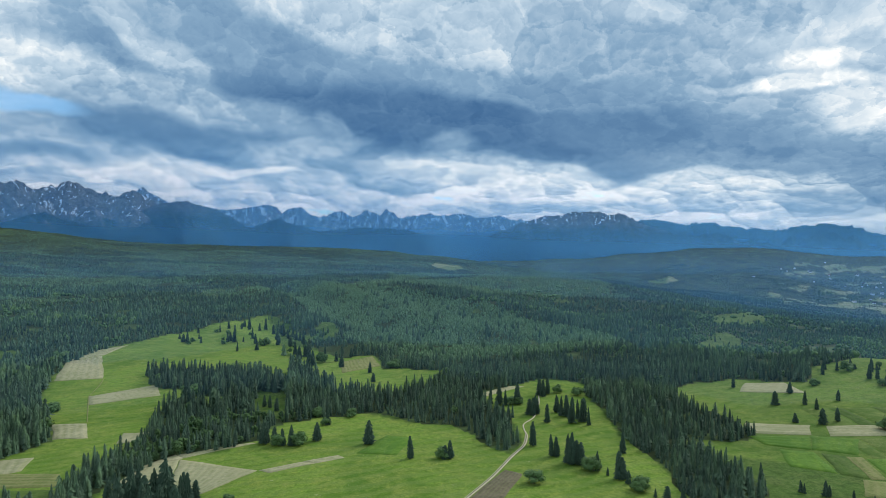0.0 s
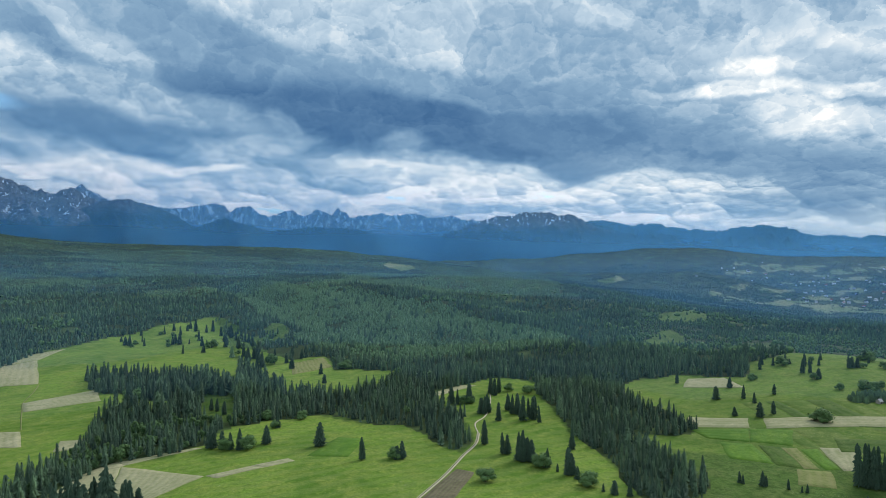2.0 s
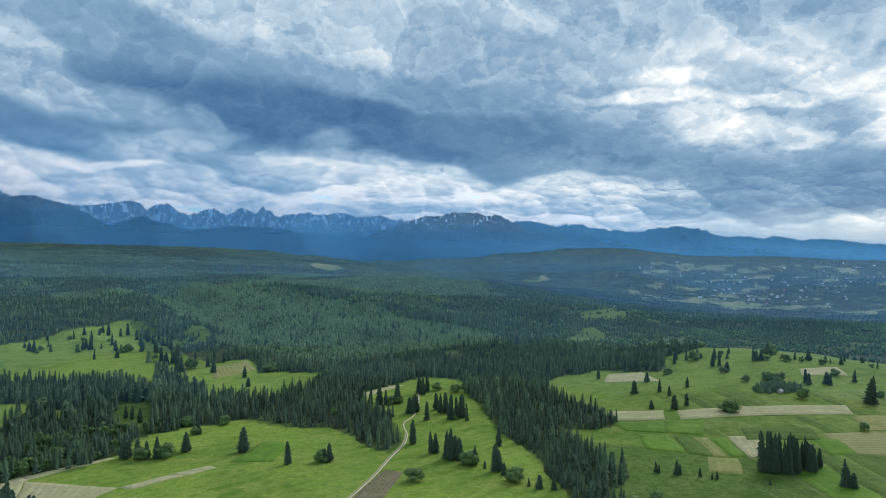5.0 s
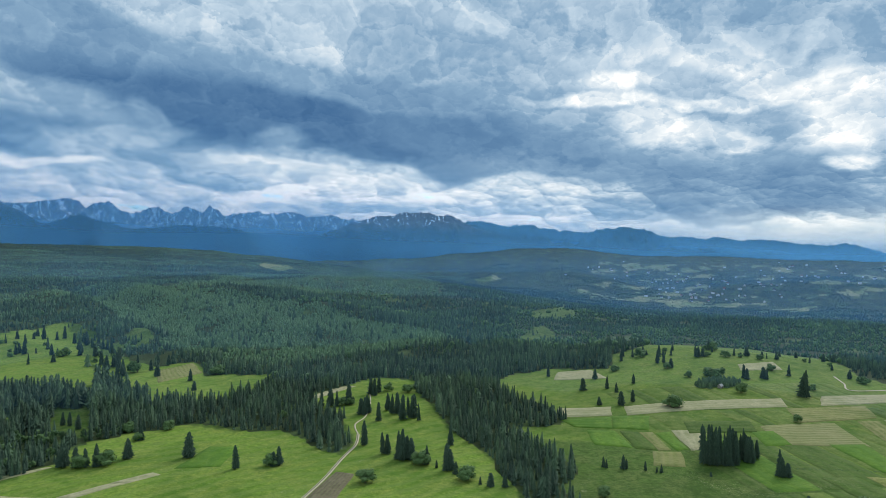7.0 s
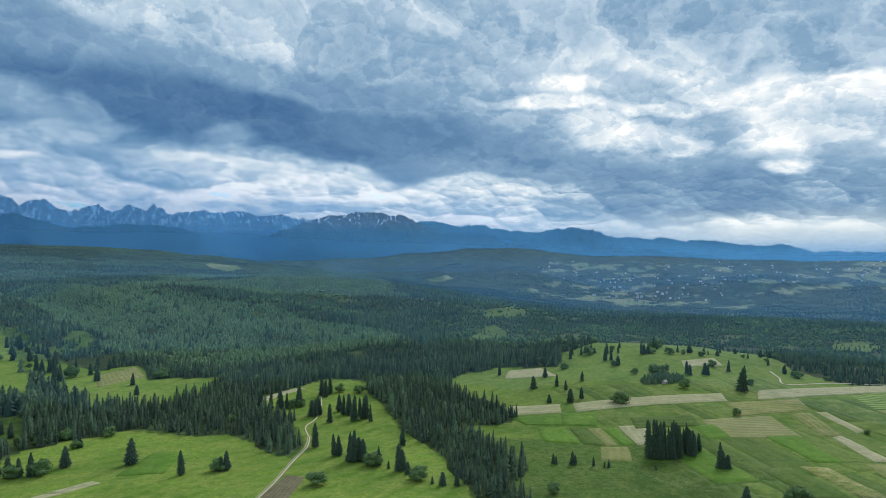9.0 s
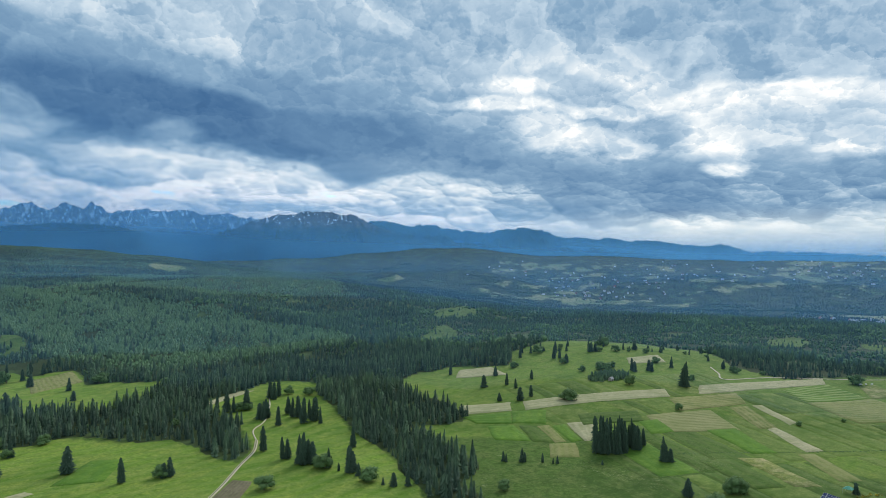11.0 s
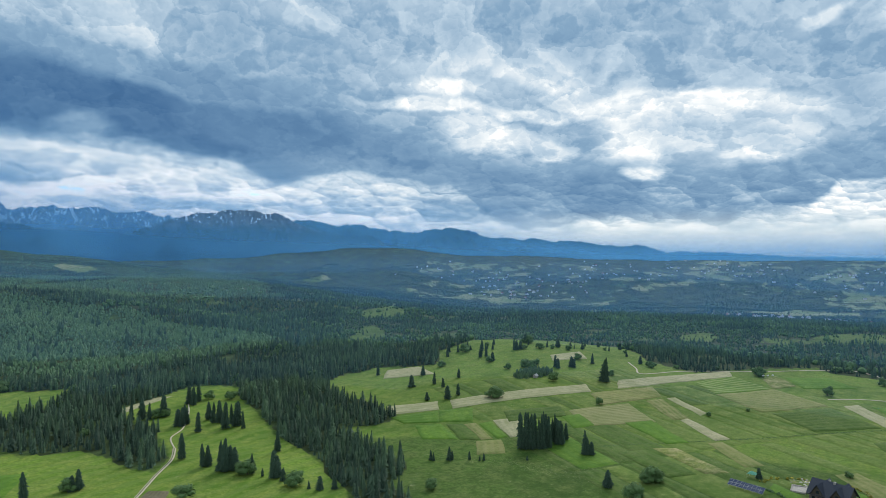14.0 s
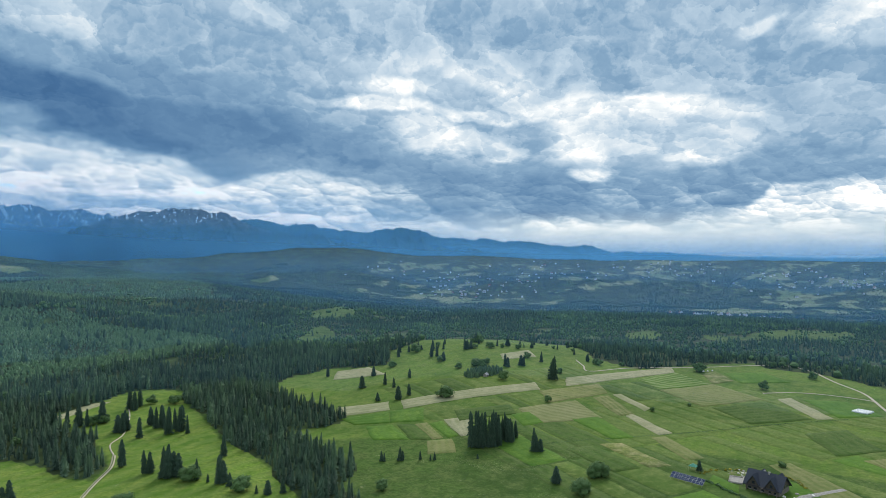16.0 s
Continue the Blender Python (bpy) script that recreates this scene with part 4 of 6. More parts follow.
# ---- ground ----
def inside(x, y, ring):
    """Which of the points lie inside the closed outline."""
    hit = np.zeros(x.shape, bool)
    for (ax, ay), (bx, by) in zip(ring, ring[1:] + ring[:1]):
        if ay == by:
            continue
        hit ^= ((ay > y) != (by > y)) & (x < (bx - ax) * (y - ay) / (by - ay) + ax)
    return hit


MEADOWS = [MEADOW_WEST, MEADOW_MID, MEADOW_POCKET, MEADOW_STRIP, MEADOW_EAST,
           GLADE_1, GLADE_2, GLADE_3, GLADE_4, GLADE_5, GLADE_6, GLADE_7, GLADE_8, GLADE_9, GLADE_10, GLADE_11, GLADE_12]


def woods_cover(x, y):
    """How densely wooded the land is, 0 to 1."""
    r, az = np.hypot(x, y), np.degrees(np.arctan2(x, y))
    wobble_x, wobble_y = x + 14 * fbm(x / 30, y / 30, 2, 31), y + 14 * fbm(x / 30, y / 30, 2, 32)
    open_land = np.zeros(x.shape, bool)
    for ring in MEADOWS:
        open_land |= inside(wobble_x, wobble_y, ring)
    open_land &= ~inside(x, y, WOODS_BELT)
    cover = np.where(open_land, 0.0, 1.0)
    # single trees stand in the forest glades
    glade = np.zeros(x.shape, bool)
    for ring in MEADOWS[5:]:
        glade |= inside(wobble_x, wobble_y, ring)
    cover = np.where(glade & (fbm(x / 16, y / 16, 2, 51) > 0.08), 0.3, cover)
    # round the take-off point and behind it: open fields
    cover = np.where((r < 255) | (np.abs(az - 17) > 62) & (r < 900), 0.0, cover)
    # village hillside: pastures between woods, a wooded rim above and a wooded bank below it
    patch = fbm(x / 130, y / 80, 4, 41) + 0.6 * fbm(x / 40, y / 26, 3, 42)
    wavy = az + 6 * fbm(x / 300, y / 300, 3, 47)
    deep = r + 260 * fbm(x / 330, y / 330, 3, 48)
    village = (deep > np.where(wavy > 47, np.where(wavy > 62, 2250, 2720), 2330)) & (wavy > 30)
    village &= (deep < 3480) | (wavy > 50)
    cover = np.where(village, np.clip((patch + 0.12) * 12 + 0.3, 0.12, 1) * cover, cover)
    # clear-cuts on the far western hill
    cut = fbm(x / 260, y / 260, 4, 43)
    west = (r > 1850) & (az < 16) & (cut > 0.02)
    return np.where(west, cover * 0.85, cover)


def mesh_from(name, verts, faces, material, tone=None, smooth=False):
    """A mesh from arrays: verts n x 3, faces m x 3 or m x 4."""
    me = bpy.data.meshes.new(name)
    k = faces.shape[1]
    me.vertices.add(len(verts))
    me.vertices.foreach_set("co", verts.astype(np.float32).ravel())
    me.loops.add(faces.size)
    me.loops.foreach_set("vertex_index", faces.astype(np.int32).ravel())
    me.polygons.add(len(faces))
    me.polygons.foreach_set("loop_start", np.arange(0, faces.size, k, dtype=np.int32))
    me.polygons.foreach_set("loop_total", np.full(len(faces), k, np.int32))
    me.polygons.foreach_set("use_smooth", np.full(len(faces), smooth, bool))
    if tone is not None:
        me.attributes.new("tone", "FLOAT", "POINT").data.foreach_set("value", tone.astype(np.float32))
    me.materials.append(material)
    me.update()
    me.validate()
    return me


def grid_faces(rows, cols, wrap=False):
    i, j = np.meshgrid(np.arange(rows - 1), np.arange(cols if wrap else cols - 1), indexing="ij")
    k = (j + 1) % cols
    return np.stack([i * cols + j, i * cols + k, (i + 1) * cols + k, (i + 1) * cols + j], -1).reshape(-1, 4)


def build_ground():
    az = np.concatenate([np.arange(-180, -46, 3.0), np.arange(-46, 82, 0.3), np.arange(82, 180, 3.0)])
    r = np.concatenate([[0.5, 40, 80], 110 * 1.0145 ** np.arange(265)])
    r = np.append(r[r < 4960], 4970)
    rr, aa = np.meshgrid(r, np.radians(az), indexing="ij")
    x, y = rr * np.sin(aa), rr * np.cos(aa)
    z = land(x, y)
    faces = grid_faces(len(r), len(az), True)[:, ::-1]
    me = mesh_from("ground", np.stack([x, y, z], -1).reshape(-1, 3), faces, GROUND, smooth=True)
    me.attributes.new("woods", "FLOAT", "POINT").data.foreach_set("value", woods_cover(x.ravel(), y.ravel()).astype(np.float32))
    # western and middle meadows carry a patch of sun in their paler colour
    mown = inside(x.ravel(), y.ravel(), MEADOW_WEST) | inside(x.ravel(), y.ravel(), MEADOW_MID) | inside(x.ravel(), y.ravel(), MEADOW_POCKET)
    # the knoll gets part of it, for its thinner cloud shade
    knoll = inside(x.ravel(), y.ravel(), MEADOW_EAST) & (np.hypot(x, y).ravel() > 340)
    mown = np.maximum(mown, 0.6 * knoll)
    grazed = 0.9 * ((np.hypot(x, y) > 1750) & (x > 0.36 * y)).ravel()
    grazed = np.maximum(grazed, 0.8 * inside(x.ravel(), y.ravel(), GLADE_7))
    me.attributes.new("grazed", "FLOAT", "POINT").data.foreach_set("value", grazed.astype(np.float32))
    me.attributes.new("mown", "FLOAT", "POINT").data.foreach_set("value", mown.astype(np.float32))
    tagged(new("ground", me), "rolling green meadows and forest floor reaching the horizon", "ground", kind="structure")


build_ground()


# ---- mountains and haze sheets ----
def crag(x, seed):
    """Sharp little teeth, -0.5 to 0.5."""
    return 0.5 - np.abs(2 * value_noise(x, x * 0, seed) - 1)


def ridge(name, crest, distance, depth, ruggedness, seed, label, material=MOUNTAIN):
    """A mountain ridge: a crest line with peaks, spurs and gullies falling to its foot on both sides."""
    crest = np.array(crest)
    az = np.arange(crest[0, 0], crest[-1, 0], 0.085)
    top = np.interp(az, crest[:, 0], crest[:, 1])
    arc = np.radians(az) * distance
    top = 100 + distance * np.tan(np.radians(top))
    top = top + ruggedness * 8 * fbm(arc / 80, arc * 0, 2, seed)
    teeth = ruggedness ** 1.5 * (crag(arc / 75, seed + 6) * 16 + crag(arc / 31, seed + 7) * 14 + crag(arc / 13, seed + 8) * 10)
    d = np.concatenate([-np.linspace(1, 0, 58) ** 1.25, np.linspace(0.08, 1, 8)])
    dd, aa = np.meshgrid(d, az, indexing="ij")
    s = np.radians(aa) * distance
    s = s + 26 * fbm(s / 70, dd * 4, 4, seed + 3)
    down = np.abs(dd)
    z = (top[None, :] - 20) * (1 - np.minimum(1, down * 1.7)) + 20
    # spurs run down from the crest, each drifting to one side
    rng = np.random.RandomState(seed)
    at = arc[0]
    while at < arc[-1]:
        for branch in range(2):
            start = 0.0 if branch == 0 else rng.uniform(0.1, 0.4)
            rise = np.interp(at, arc, top) - 20
            drift = rng.uniform(-0.75, 0.75) * depth
            shoulder = rng.uniform(0.72, 1.0) if branch == 0 else rng.uniform(0.62, 0.8)
            bow = rng.uniform(0.75, 1.05)
            line = 20 + rise * shoulder * (1 - np.clip(down - start, 0, 1) ** bow * (1 if branch == 0 else 1.15))
            z = np.maximum(z, line - rng.uniform(0.55, 0.9) * np.abs(s - at - drift * down))
        at += rng.uniform(45, 120)
    z = z + ruggedness * np.sin(np.pi * np.clip(down, 0, 1)) ** 0.7 * (52 * fbm(s / 60, dd * 7, 5, seed + 13))
    # the crest stays the skyline: nothing in front may rise above its line of sight
    dist = distance + dd * depth
    sight = 100 + (top[None, :] - 100) * dist / distance
    z = np.minimum(z, sight) + teeth[None, :] * np.exp(-down * 26)
    sight = sight + np.maximum(teeth[None, :], -2)
    z = np.minimum(z, sight - np.where(dd < 0, 1.0, 0.0))
    x, y = dist * np.sin(np.radians(aa)), dist * np.cos(np.radians(aa))
    faces = grid_faces(len(d), len(az))[:, ::-1]
    me = mesh_from(name, np.stack([x, y, z], -1).reshape(-1, 3), faces, material, smooth=False)
    tagged(new(name, me), label, "mountain", kind="structure")


ridge("backdrop_mountains_west", CREST_WEST, 4450, 380, 1.0, 100, "dark massif with rocky peaks and snow gullies")
ridge("backdrop_shoulder", CREST_SHOULDER, 4340, 330, 0.6, 150, "dark wooded shoulder with a bald rocky top", SHOULDER)
ridge("backdrop_skirt", CREST_SKIRT, 4270, 270, 0.5, 170, "forested spurs at the foot of the massif", WOODED)
ridge("backdrop_mountains_pyramid", CREST_PYRAMID, 4760, 200, 0.8, 200, "pale hazy rocky pyramid peak and far ridge", PALE_HAZED_ROCK)
ridge("backdrop_mountains_teeth", CREST_TEETH, 4680, 130, 1.0, 300, "jagged grey rock ridge streaked with old snow", PALE_HAZED_ROCK)
ridge("backdrop_mountains_massif", CREST_MASSIF, 4450, 380, 1.0, 400, "broad dark blue massif with a rocky snow-streaked top")
ridge("backdrop_foothills", CREST_FOOTHILLS, 4290, 300, 0.6, 500, "dark spruce-covered foothills below the high ridge", WOODED)
ridge("backdrop_mountains_east", CREST_EAST, 4600, 350, 0.9, 600, "long blue mountain ridge sinking eastwards", SHOULDER)
ridge("backdrop_mountains_far_east", CREST_FAR_EAST, 4780, 200, 0.6, 700, "pale low ridges fading into the distance", WOODED)


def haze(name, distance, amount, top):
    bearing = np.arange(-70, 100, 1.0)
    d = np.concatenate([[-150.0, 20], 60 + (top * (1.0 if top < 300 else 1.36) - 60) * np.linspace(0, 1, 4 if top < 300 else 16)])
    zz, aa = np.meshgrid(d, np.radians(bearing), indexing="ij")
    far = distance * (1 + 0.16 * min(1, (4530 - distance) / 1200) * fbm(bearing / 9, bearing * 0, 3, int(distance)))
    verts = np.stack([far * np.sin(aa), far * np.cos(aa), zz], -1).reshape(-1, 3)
    me = mesh_from(name, verts, grid_faces(len(d), len(bearing)), haze_sheet_matter(name, amount, (0.15, 0.49, 0.95) if distance > 3500 else (0.115, 0.39, 0.82)), smooth=True)
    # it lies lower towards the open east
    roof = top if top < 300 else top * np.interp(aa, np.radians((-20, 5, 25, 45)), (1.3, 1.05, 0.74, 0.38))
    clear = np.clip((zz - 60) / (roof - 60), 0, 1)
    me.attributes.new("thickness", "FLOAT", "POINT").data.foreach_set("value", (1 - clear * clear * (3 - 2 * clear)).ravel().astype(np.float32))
    tagged(new(name, me), "see-through blue sheet standing in for valley haze", "haze", kind="structure")


# see-through blue sheets added at set distances in place of haze
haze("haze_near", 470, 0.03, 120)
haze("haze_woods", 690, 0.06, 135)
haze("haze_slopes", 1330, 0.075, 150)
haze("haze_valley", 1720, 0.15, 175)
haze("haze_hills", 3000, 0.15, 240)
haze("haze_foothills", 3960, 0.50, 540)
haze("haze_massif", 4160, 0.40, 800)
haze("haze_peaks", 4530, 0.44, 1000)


# ---- forests ----
def spruce_shape(tiers, points, seed, wide=0.19):
    """A small spruce one unit high: drooping skirts of branches, one above another."""
    rng = np.random.RandomState(seed)
    verts, faces = [], []
    for k in range(tiers):
        low = 0.06 + 0.94 * (k / tiers) ** 0.92
        high = min(1.0, 0.06 + 0.94 * ((k + 1.75) / tiers) ** 0.92)
        reach = wide * (1 - low) ** 0.62 + 0.012
        base = len(verts)
        verts.append((0, 0, 1.0 if k == tiers - 1 else high))
        turn = rng.rand() * 6.28
        for p in range(points):
            a = turn + p * 2 * math.pi / points
            out = reach * ((1.1 if p % 2 else 0.66) + 0.22 * (rng.rand() - 0.5))
            verts.append((out * math.cos(a), out * math.sin(a), low - (0.025 if p % 2 else -0.02) + 0.02 * (rng.rand() - 0.5)))
        for p in range(points):
            faces.append((base, base + 1 + p, base + 1 + (p + 1) % points))
    return np.array(verts), np.array(faces)


def blade_shape(tiers, blades, seed, wide=0.16):
    """A spruce one unit high with drooping branch blades round a dense core."""
    rng = np.random.RandomState(seed)
    verts, faces = [], []
    lean, slim = rng.rand() * 6.28, 0.40 + 0.25 * rng.rand()
    for k in range(tiers):
        low = 0.05 + 0.92 * (k / tiers) ** 0.95
        reach = (wide * (1 - low) ** slim + 0.01) * (0.7 + 0.45 * rng.rand())
        turn = rng.rand() * 6.28
        count = blades if low < 0.6 else max(4, blades - 2)
        for p in range(count):
            a = turn + (p + 0.5 * (rng.rand() - 0.5)) * 6.283 / count
            out = reach * (0.55 + 0.65 * rng.rand()) * (1 + 0.2 * math.cos(a - lean))
            half = 2.7 / count
            c, s, cl, sl, cr, sr = math.cos(a), math.sin(a), math.cos(a + half), math.sin(a + half), math.cos(a - half), math.sin(a - half)
            base = len(verts)
            rise = 0.9 / tiers + 0.03
            verts += [(0, 0, min(1.0, low + rise)), (out * 0.62 * cl, out * 0.62 * sl, low + rise * 0.1), (out * c, out * s, low - 0.03 * rng.rand() - 0.01), (out * 0.62 * cr, out * 0.62 * sr, low + rise * 0.1)]
            faces += [(base, base + 2, base + 1), (base, base + 3, base + 2)]
    base = len(verts)
    verts += [(0.55 * wide * math.cos(i * 1.257), 0.55 * wide * math.sin(i * 1.257), 0.03) for i in range(5)] + [(0, 0, 0.95)]
    faces += [(base + i, base + (i + 1) % 5, base + 5) for i in range(5)]
    return np.array(verts), np.array(faces)


def lump_shape(clumps, seed, wide=0.42, sprays=26):
    """A broad-leaved crown one unit high: ragged leaf sprays on the skin of several clumps."""
    rng = np.random.RandomState(seed)
    verts, faces = [], []
    for k in range(clumps):
        c = np.array([*(rng.rand(2) - 0.5) * wide * 1.1, 0.30 + 0.40 * k / max(1, clumps - 1)])
        size = wide * (0.5 + 0.25 * rng.rand()) * (1.1 - 0.35 * k / max(1, clumps - 1))
        base = len(verts)
        for a, b, h in ((1, 0, 0), (0, 1, 0), (-1, 0, 0), (0, -1, 0), (0, 0, 1), (0, 0, -1)):
            verts.append((c[0] + 0.75 * size * a, c[1] + 0.75 * size * b, max(0.0, c[2] + 0.75 * size * h)))
        faces += [(base + i, base + (i + 1) % 4, base + 4) for i in range(4)] + [(base + (i + 1) % 4, base + i, base + 5) for i in range(4)]
        for _ in range(sprays):
            d = rng.randn(3) + np.array([0, 0, 0.4])
            d /= np.linalg.norm(d)
            u = np.cross(d + 0.5 * rng.randn(3), [0.3, 0.2, 1.0])
            u /= np.linalg.norm(u)
            v = np.cross(d, u)
            p, q = c + d * size * (0.7 + 0.35 * rng.rand()), (0.34 + 0.26 * rng.rand()) / math.sqrt(sprays + 2)
            base = len(verts)
            for a, b in ((1, 0.2), (0, 1), (-1, -0.1), (0.1, -1)):
                w = p + q * (a * u + b * v) * (0.7 + 0.5 * rng.rand())
                verts.append((w[0], w[1], min(max(w[2], 0.0), 1.0)))
            faces += [(base, base + 1, base + 2), (base, base + 2, base + 3)]
    return np.array(verts), np.array(faces)


def puff_shape(seed, wide=0.4):
    """A billowing crown one unit high: a few low rings of uneven radius."""
    rng = np.random.RandomState(seed)
    verts, faces = [], []
    for k, (z, r) in enumerate(((0.08, 0.6), (0.42, 1.0), (0.78, 0.7))):
        for p in range(6):
            a = (p + 0.5 * (k % 2) + 0.5 * (rng.rand() - 0.5)) * 1.0472
            d = wide * r * (0.72 + 0.5 * rng.rand())
            verts.append((d * math.cos(a), d * math.sin(a), z + 0.14 * (rng.rand() - 0.5) * (k > 0)))
    verts.append((0, 0, 1.0))
    for k in range(2):
        for p in range(6):
            a, b, c, d = k * 6 + p, k * 6 + (p + 1) % 6, k * 6 + 6 + (p + 1) % 6, k * 6 + 6 + p
            faces += [(a, b, c), (a, c, d)]
    faces += [(12 + p, 12 + (p + 1) % 6, 18) for p in range(6)]
    return np.array(verts), np.array(faces)


def octa_shape(seed, wide=0.45):
    rng = np.random.RandomState(seed)
    v = np.array([(1, 0, 0.45), (0, 1, 0.5), (-1, 0, 0.4), (0, -1, 0.5), (0.1, 0, 1.0)], float) * np.array([wide, wide, 1])
    v[:, :2] *= 1 + 0.4 * (rng.rand(5, 1) - 0.5)
    return np.concatenate([v, v[:4] * np.array([0.8, 0.8, 0.1])]), np.array(
        [(0, 1, 4), (1, 2, 4), (2, 3, 4), (3, 0, 4), (0, 5, 6), (0, 6, 1), (1, 6, 7), (1, 7, 2), (2, 7, 8), (2, 8, 3), (3, 8, 5), (3, 5, 0)])


def scatter(r0, r1, gap, seed, a0=-44, a1=80):
    """Jittered points on a polar net, about gap metres apart."""
    rng = np.random.RandomState(seed)
    xs, ys = [], []
    r = r0
    while r < r1:
        n = int(radians(a1 - a0) * r / gap)
        a = radians(a0) + (np.arange(n) + rng.rand(n)) * radians(a1 - a0) / n
        d = r + (rng.rand(n) - 0.5) * gap * 1.1
        xs.append(d * np.sin(a))
        ys.append(d * np.cos(a))
        r += gap
    return np.concatenate(xs), np.concatenate(ys), rng


def plant(name, shapes, x, y, high, wide, tone, material, label, category="forest", sink=0.3):
    """All trees of one kind of stand as a single mesh."""
    rng = np.random.RandomState(len(x))
    z = land(x, y) - sink
    pick = rng.randint(0, len(shapes), len(x))
    turn = rng.rand(len(x)) * 6.28
    all_v, all_f, all_t, count = [], [], [], 0
    for k, (v, f) in enumerate(shapes):
        m = np.nonzero(pick == k)[0]
        if not len(m):
            continue
        c, s = np.cos(turn[m])[:, None], np.sin(turn[m])[:, None]
        w = (high[m] * wide[m])[:, None]
        px = (v[None, :, 0] * c - v[None, :, 1] * s) * w + x[m][:, None]
        py = (v[None, :, 0] * s + v[None, :, 1] * c) * w + y[m][:, None]
        pz = v[None, :, 2] * high[m][:, None] + z[m][:, None]
        all_v.append(np.stack([px, py, pz], -1).reshape(-1, 3))
        all_f.append((f[None] + (np.arange(len(m)) * len(v))[:, None, None] + count).reshape(-1, 3))
        # tone rises towards the branch tips and the top, and falls low inside
        tip_tone = 0.24 * np.clip(np.hypot(v[:, 0], v[:, 1]) / 0.16, 0, 1) * (0.4 + 0.6 * v[:, 2]) + 0.22 * v[:, 2] - 0.2
        all_t.append((tone[m][:, None] + tip_tone[None, :]).ravel())
        count += len(m) * len(v)
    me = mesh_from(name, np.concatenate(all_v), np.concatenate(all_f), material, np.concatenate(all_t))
    tagged(new(name, me), label, category, kind="stuff")


def stand(name, r0, r1, gap, seed, spruces, crowns):
    x, y, rng = scatter(r0 * 0.9, r1 * 1.1, gap, seed)
    # stands meet along a wavering line
    d, b = np.hypot(x, y), np.degrees(np.arctan2(x, y))
    waver = 1 + 0.16 * fbm(b / 3.0, b * 0, 4, 77)
    x, y = x[(d > r0 * waver) & (d < r1 * waver)], y[(d > r0 * waver) & (d < r1 * waver)]
    d0 = np.hypot(x, y)
    cover = woods_cover(x, y)
    keep = rng.rand(len(x)) < cover * 0.96
    keep &= (fbm(x / 26, y / 26, 3, 73) > -0.15) | (d0 < 560)
    keep &= ~inside(x + 20 * fbm(x / 40, y / 40, 2, 33), y + 20 * fbm(x / 40, y / 40, 2, 34), PLANTATION)
    x, y = x[keep], y[keep]
    r, az = np.hypot(x, y), np.degrees(np.arctan2(x, y))
    # share of broad-leaved trees: patches, more of them eastwards beyond the knoll
    leafy = fbm(x / 110, y / 110, 4, 61) + 0.15 * np.clip((az - 16) / 12, 0, 1) * np.clip((r - 620) / 150, 0, 1) - 0.06 * (r < 600)
    # the western hill: low young growth with darker old stands between
    young = (r > 1250) & (az + 16 * fbm(x / 200, y / 200, 3, 64) < 14) & (fbm(x / 300, y / 170, 4, 63) > -0.03)
    broad = rng.rand(len(x)) < np.clip((leafy - 0.10) * 7, 0.02, 0.55)
    broad &= ~(young & (rng.rand(len(x)) < 0.6))
    age = fbm(x / 90, y / 90, 3, 71)
    high = (11.6 - 2.6 * np.clip((r - 500) / 150, 0, 1) + 11 * age + 9 * (rng.rand(len(x)) ** 1.5 - 0.4)) * np.where(young, 0.62, 1.0)
    # clumps of taller and lower trees, with gaps between
    clump = fbm(x / 38, y / 38, 3, 72)
    high = high * np.where(r > 600, 1 + 0.9 * clump, 1 + 0.3 * clump)
    high = high * np.clip(1.15 - (r - 900) / 3000, 0.62, 1.0)
    high = np.clip(high * np.where((az < -10) & (r > 440) & (r < 620), 0.95, np.where(r < 640, 0.67, 0.66)) * np.where((az > 22) & (r > 745) & (r < 1050), 0.66, 1.0), 3.5, 20)
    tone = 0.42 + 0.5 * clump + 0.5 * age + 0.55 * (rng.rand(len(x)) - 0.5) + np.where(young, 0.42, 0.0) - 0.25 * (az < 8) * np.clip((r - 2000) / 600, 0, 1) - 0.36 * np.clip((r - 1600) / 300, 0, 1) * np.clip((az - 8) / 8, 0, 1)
    wide = 1.1 + 0.5 * rng.rand(len(x)) + np.where(young, 1.2, 0.0)
    big = gap / 4.0
    wide = wide * max(1.0, big ** 0.6) * (1.0 if r1 < 500 else 1.08)
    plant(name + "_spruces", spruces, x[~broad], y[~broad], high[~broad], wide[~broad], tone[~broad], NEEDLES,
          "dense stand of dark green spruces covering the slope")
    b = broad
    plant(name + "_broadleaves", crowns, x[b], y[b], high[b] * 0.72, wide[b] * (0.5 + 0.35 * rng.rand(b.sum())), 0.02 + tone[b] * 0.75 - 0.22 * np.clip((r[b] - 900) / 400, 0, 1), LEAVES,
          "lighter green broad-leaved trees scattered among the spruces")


stand("near_forest", 225, 480, 3.7, 1, [blade_shape(11, 7, s, w) for s, w in enumerate((0.15, 0.175, 0.2, 0.14, 0.165, 0.21, 0.18, 0.155))], [lump_shape(5, s, sprays=60) for s in range(4)])
stand("belt_forest", 480, 640, 3.9, 6, [blade_shape(6, 5, s, w) for s, w in enumerate((0.15, 0.175, 0.2, 0.14, 0.165, 0.21, 0.18, 0.155))], [lump_shape(4, s, sprays=22) for s in range(4)])
stand("slope_forest", 640, 1080, 4.7, 2, [spruce_shape(3, 6, s, 0.15) for s in range(4)], [puff_shape(s) for s in range(6)])
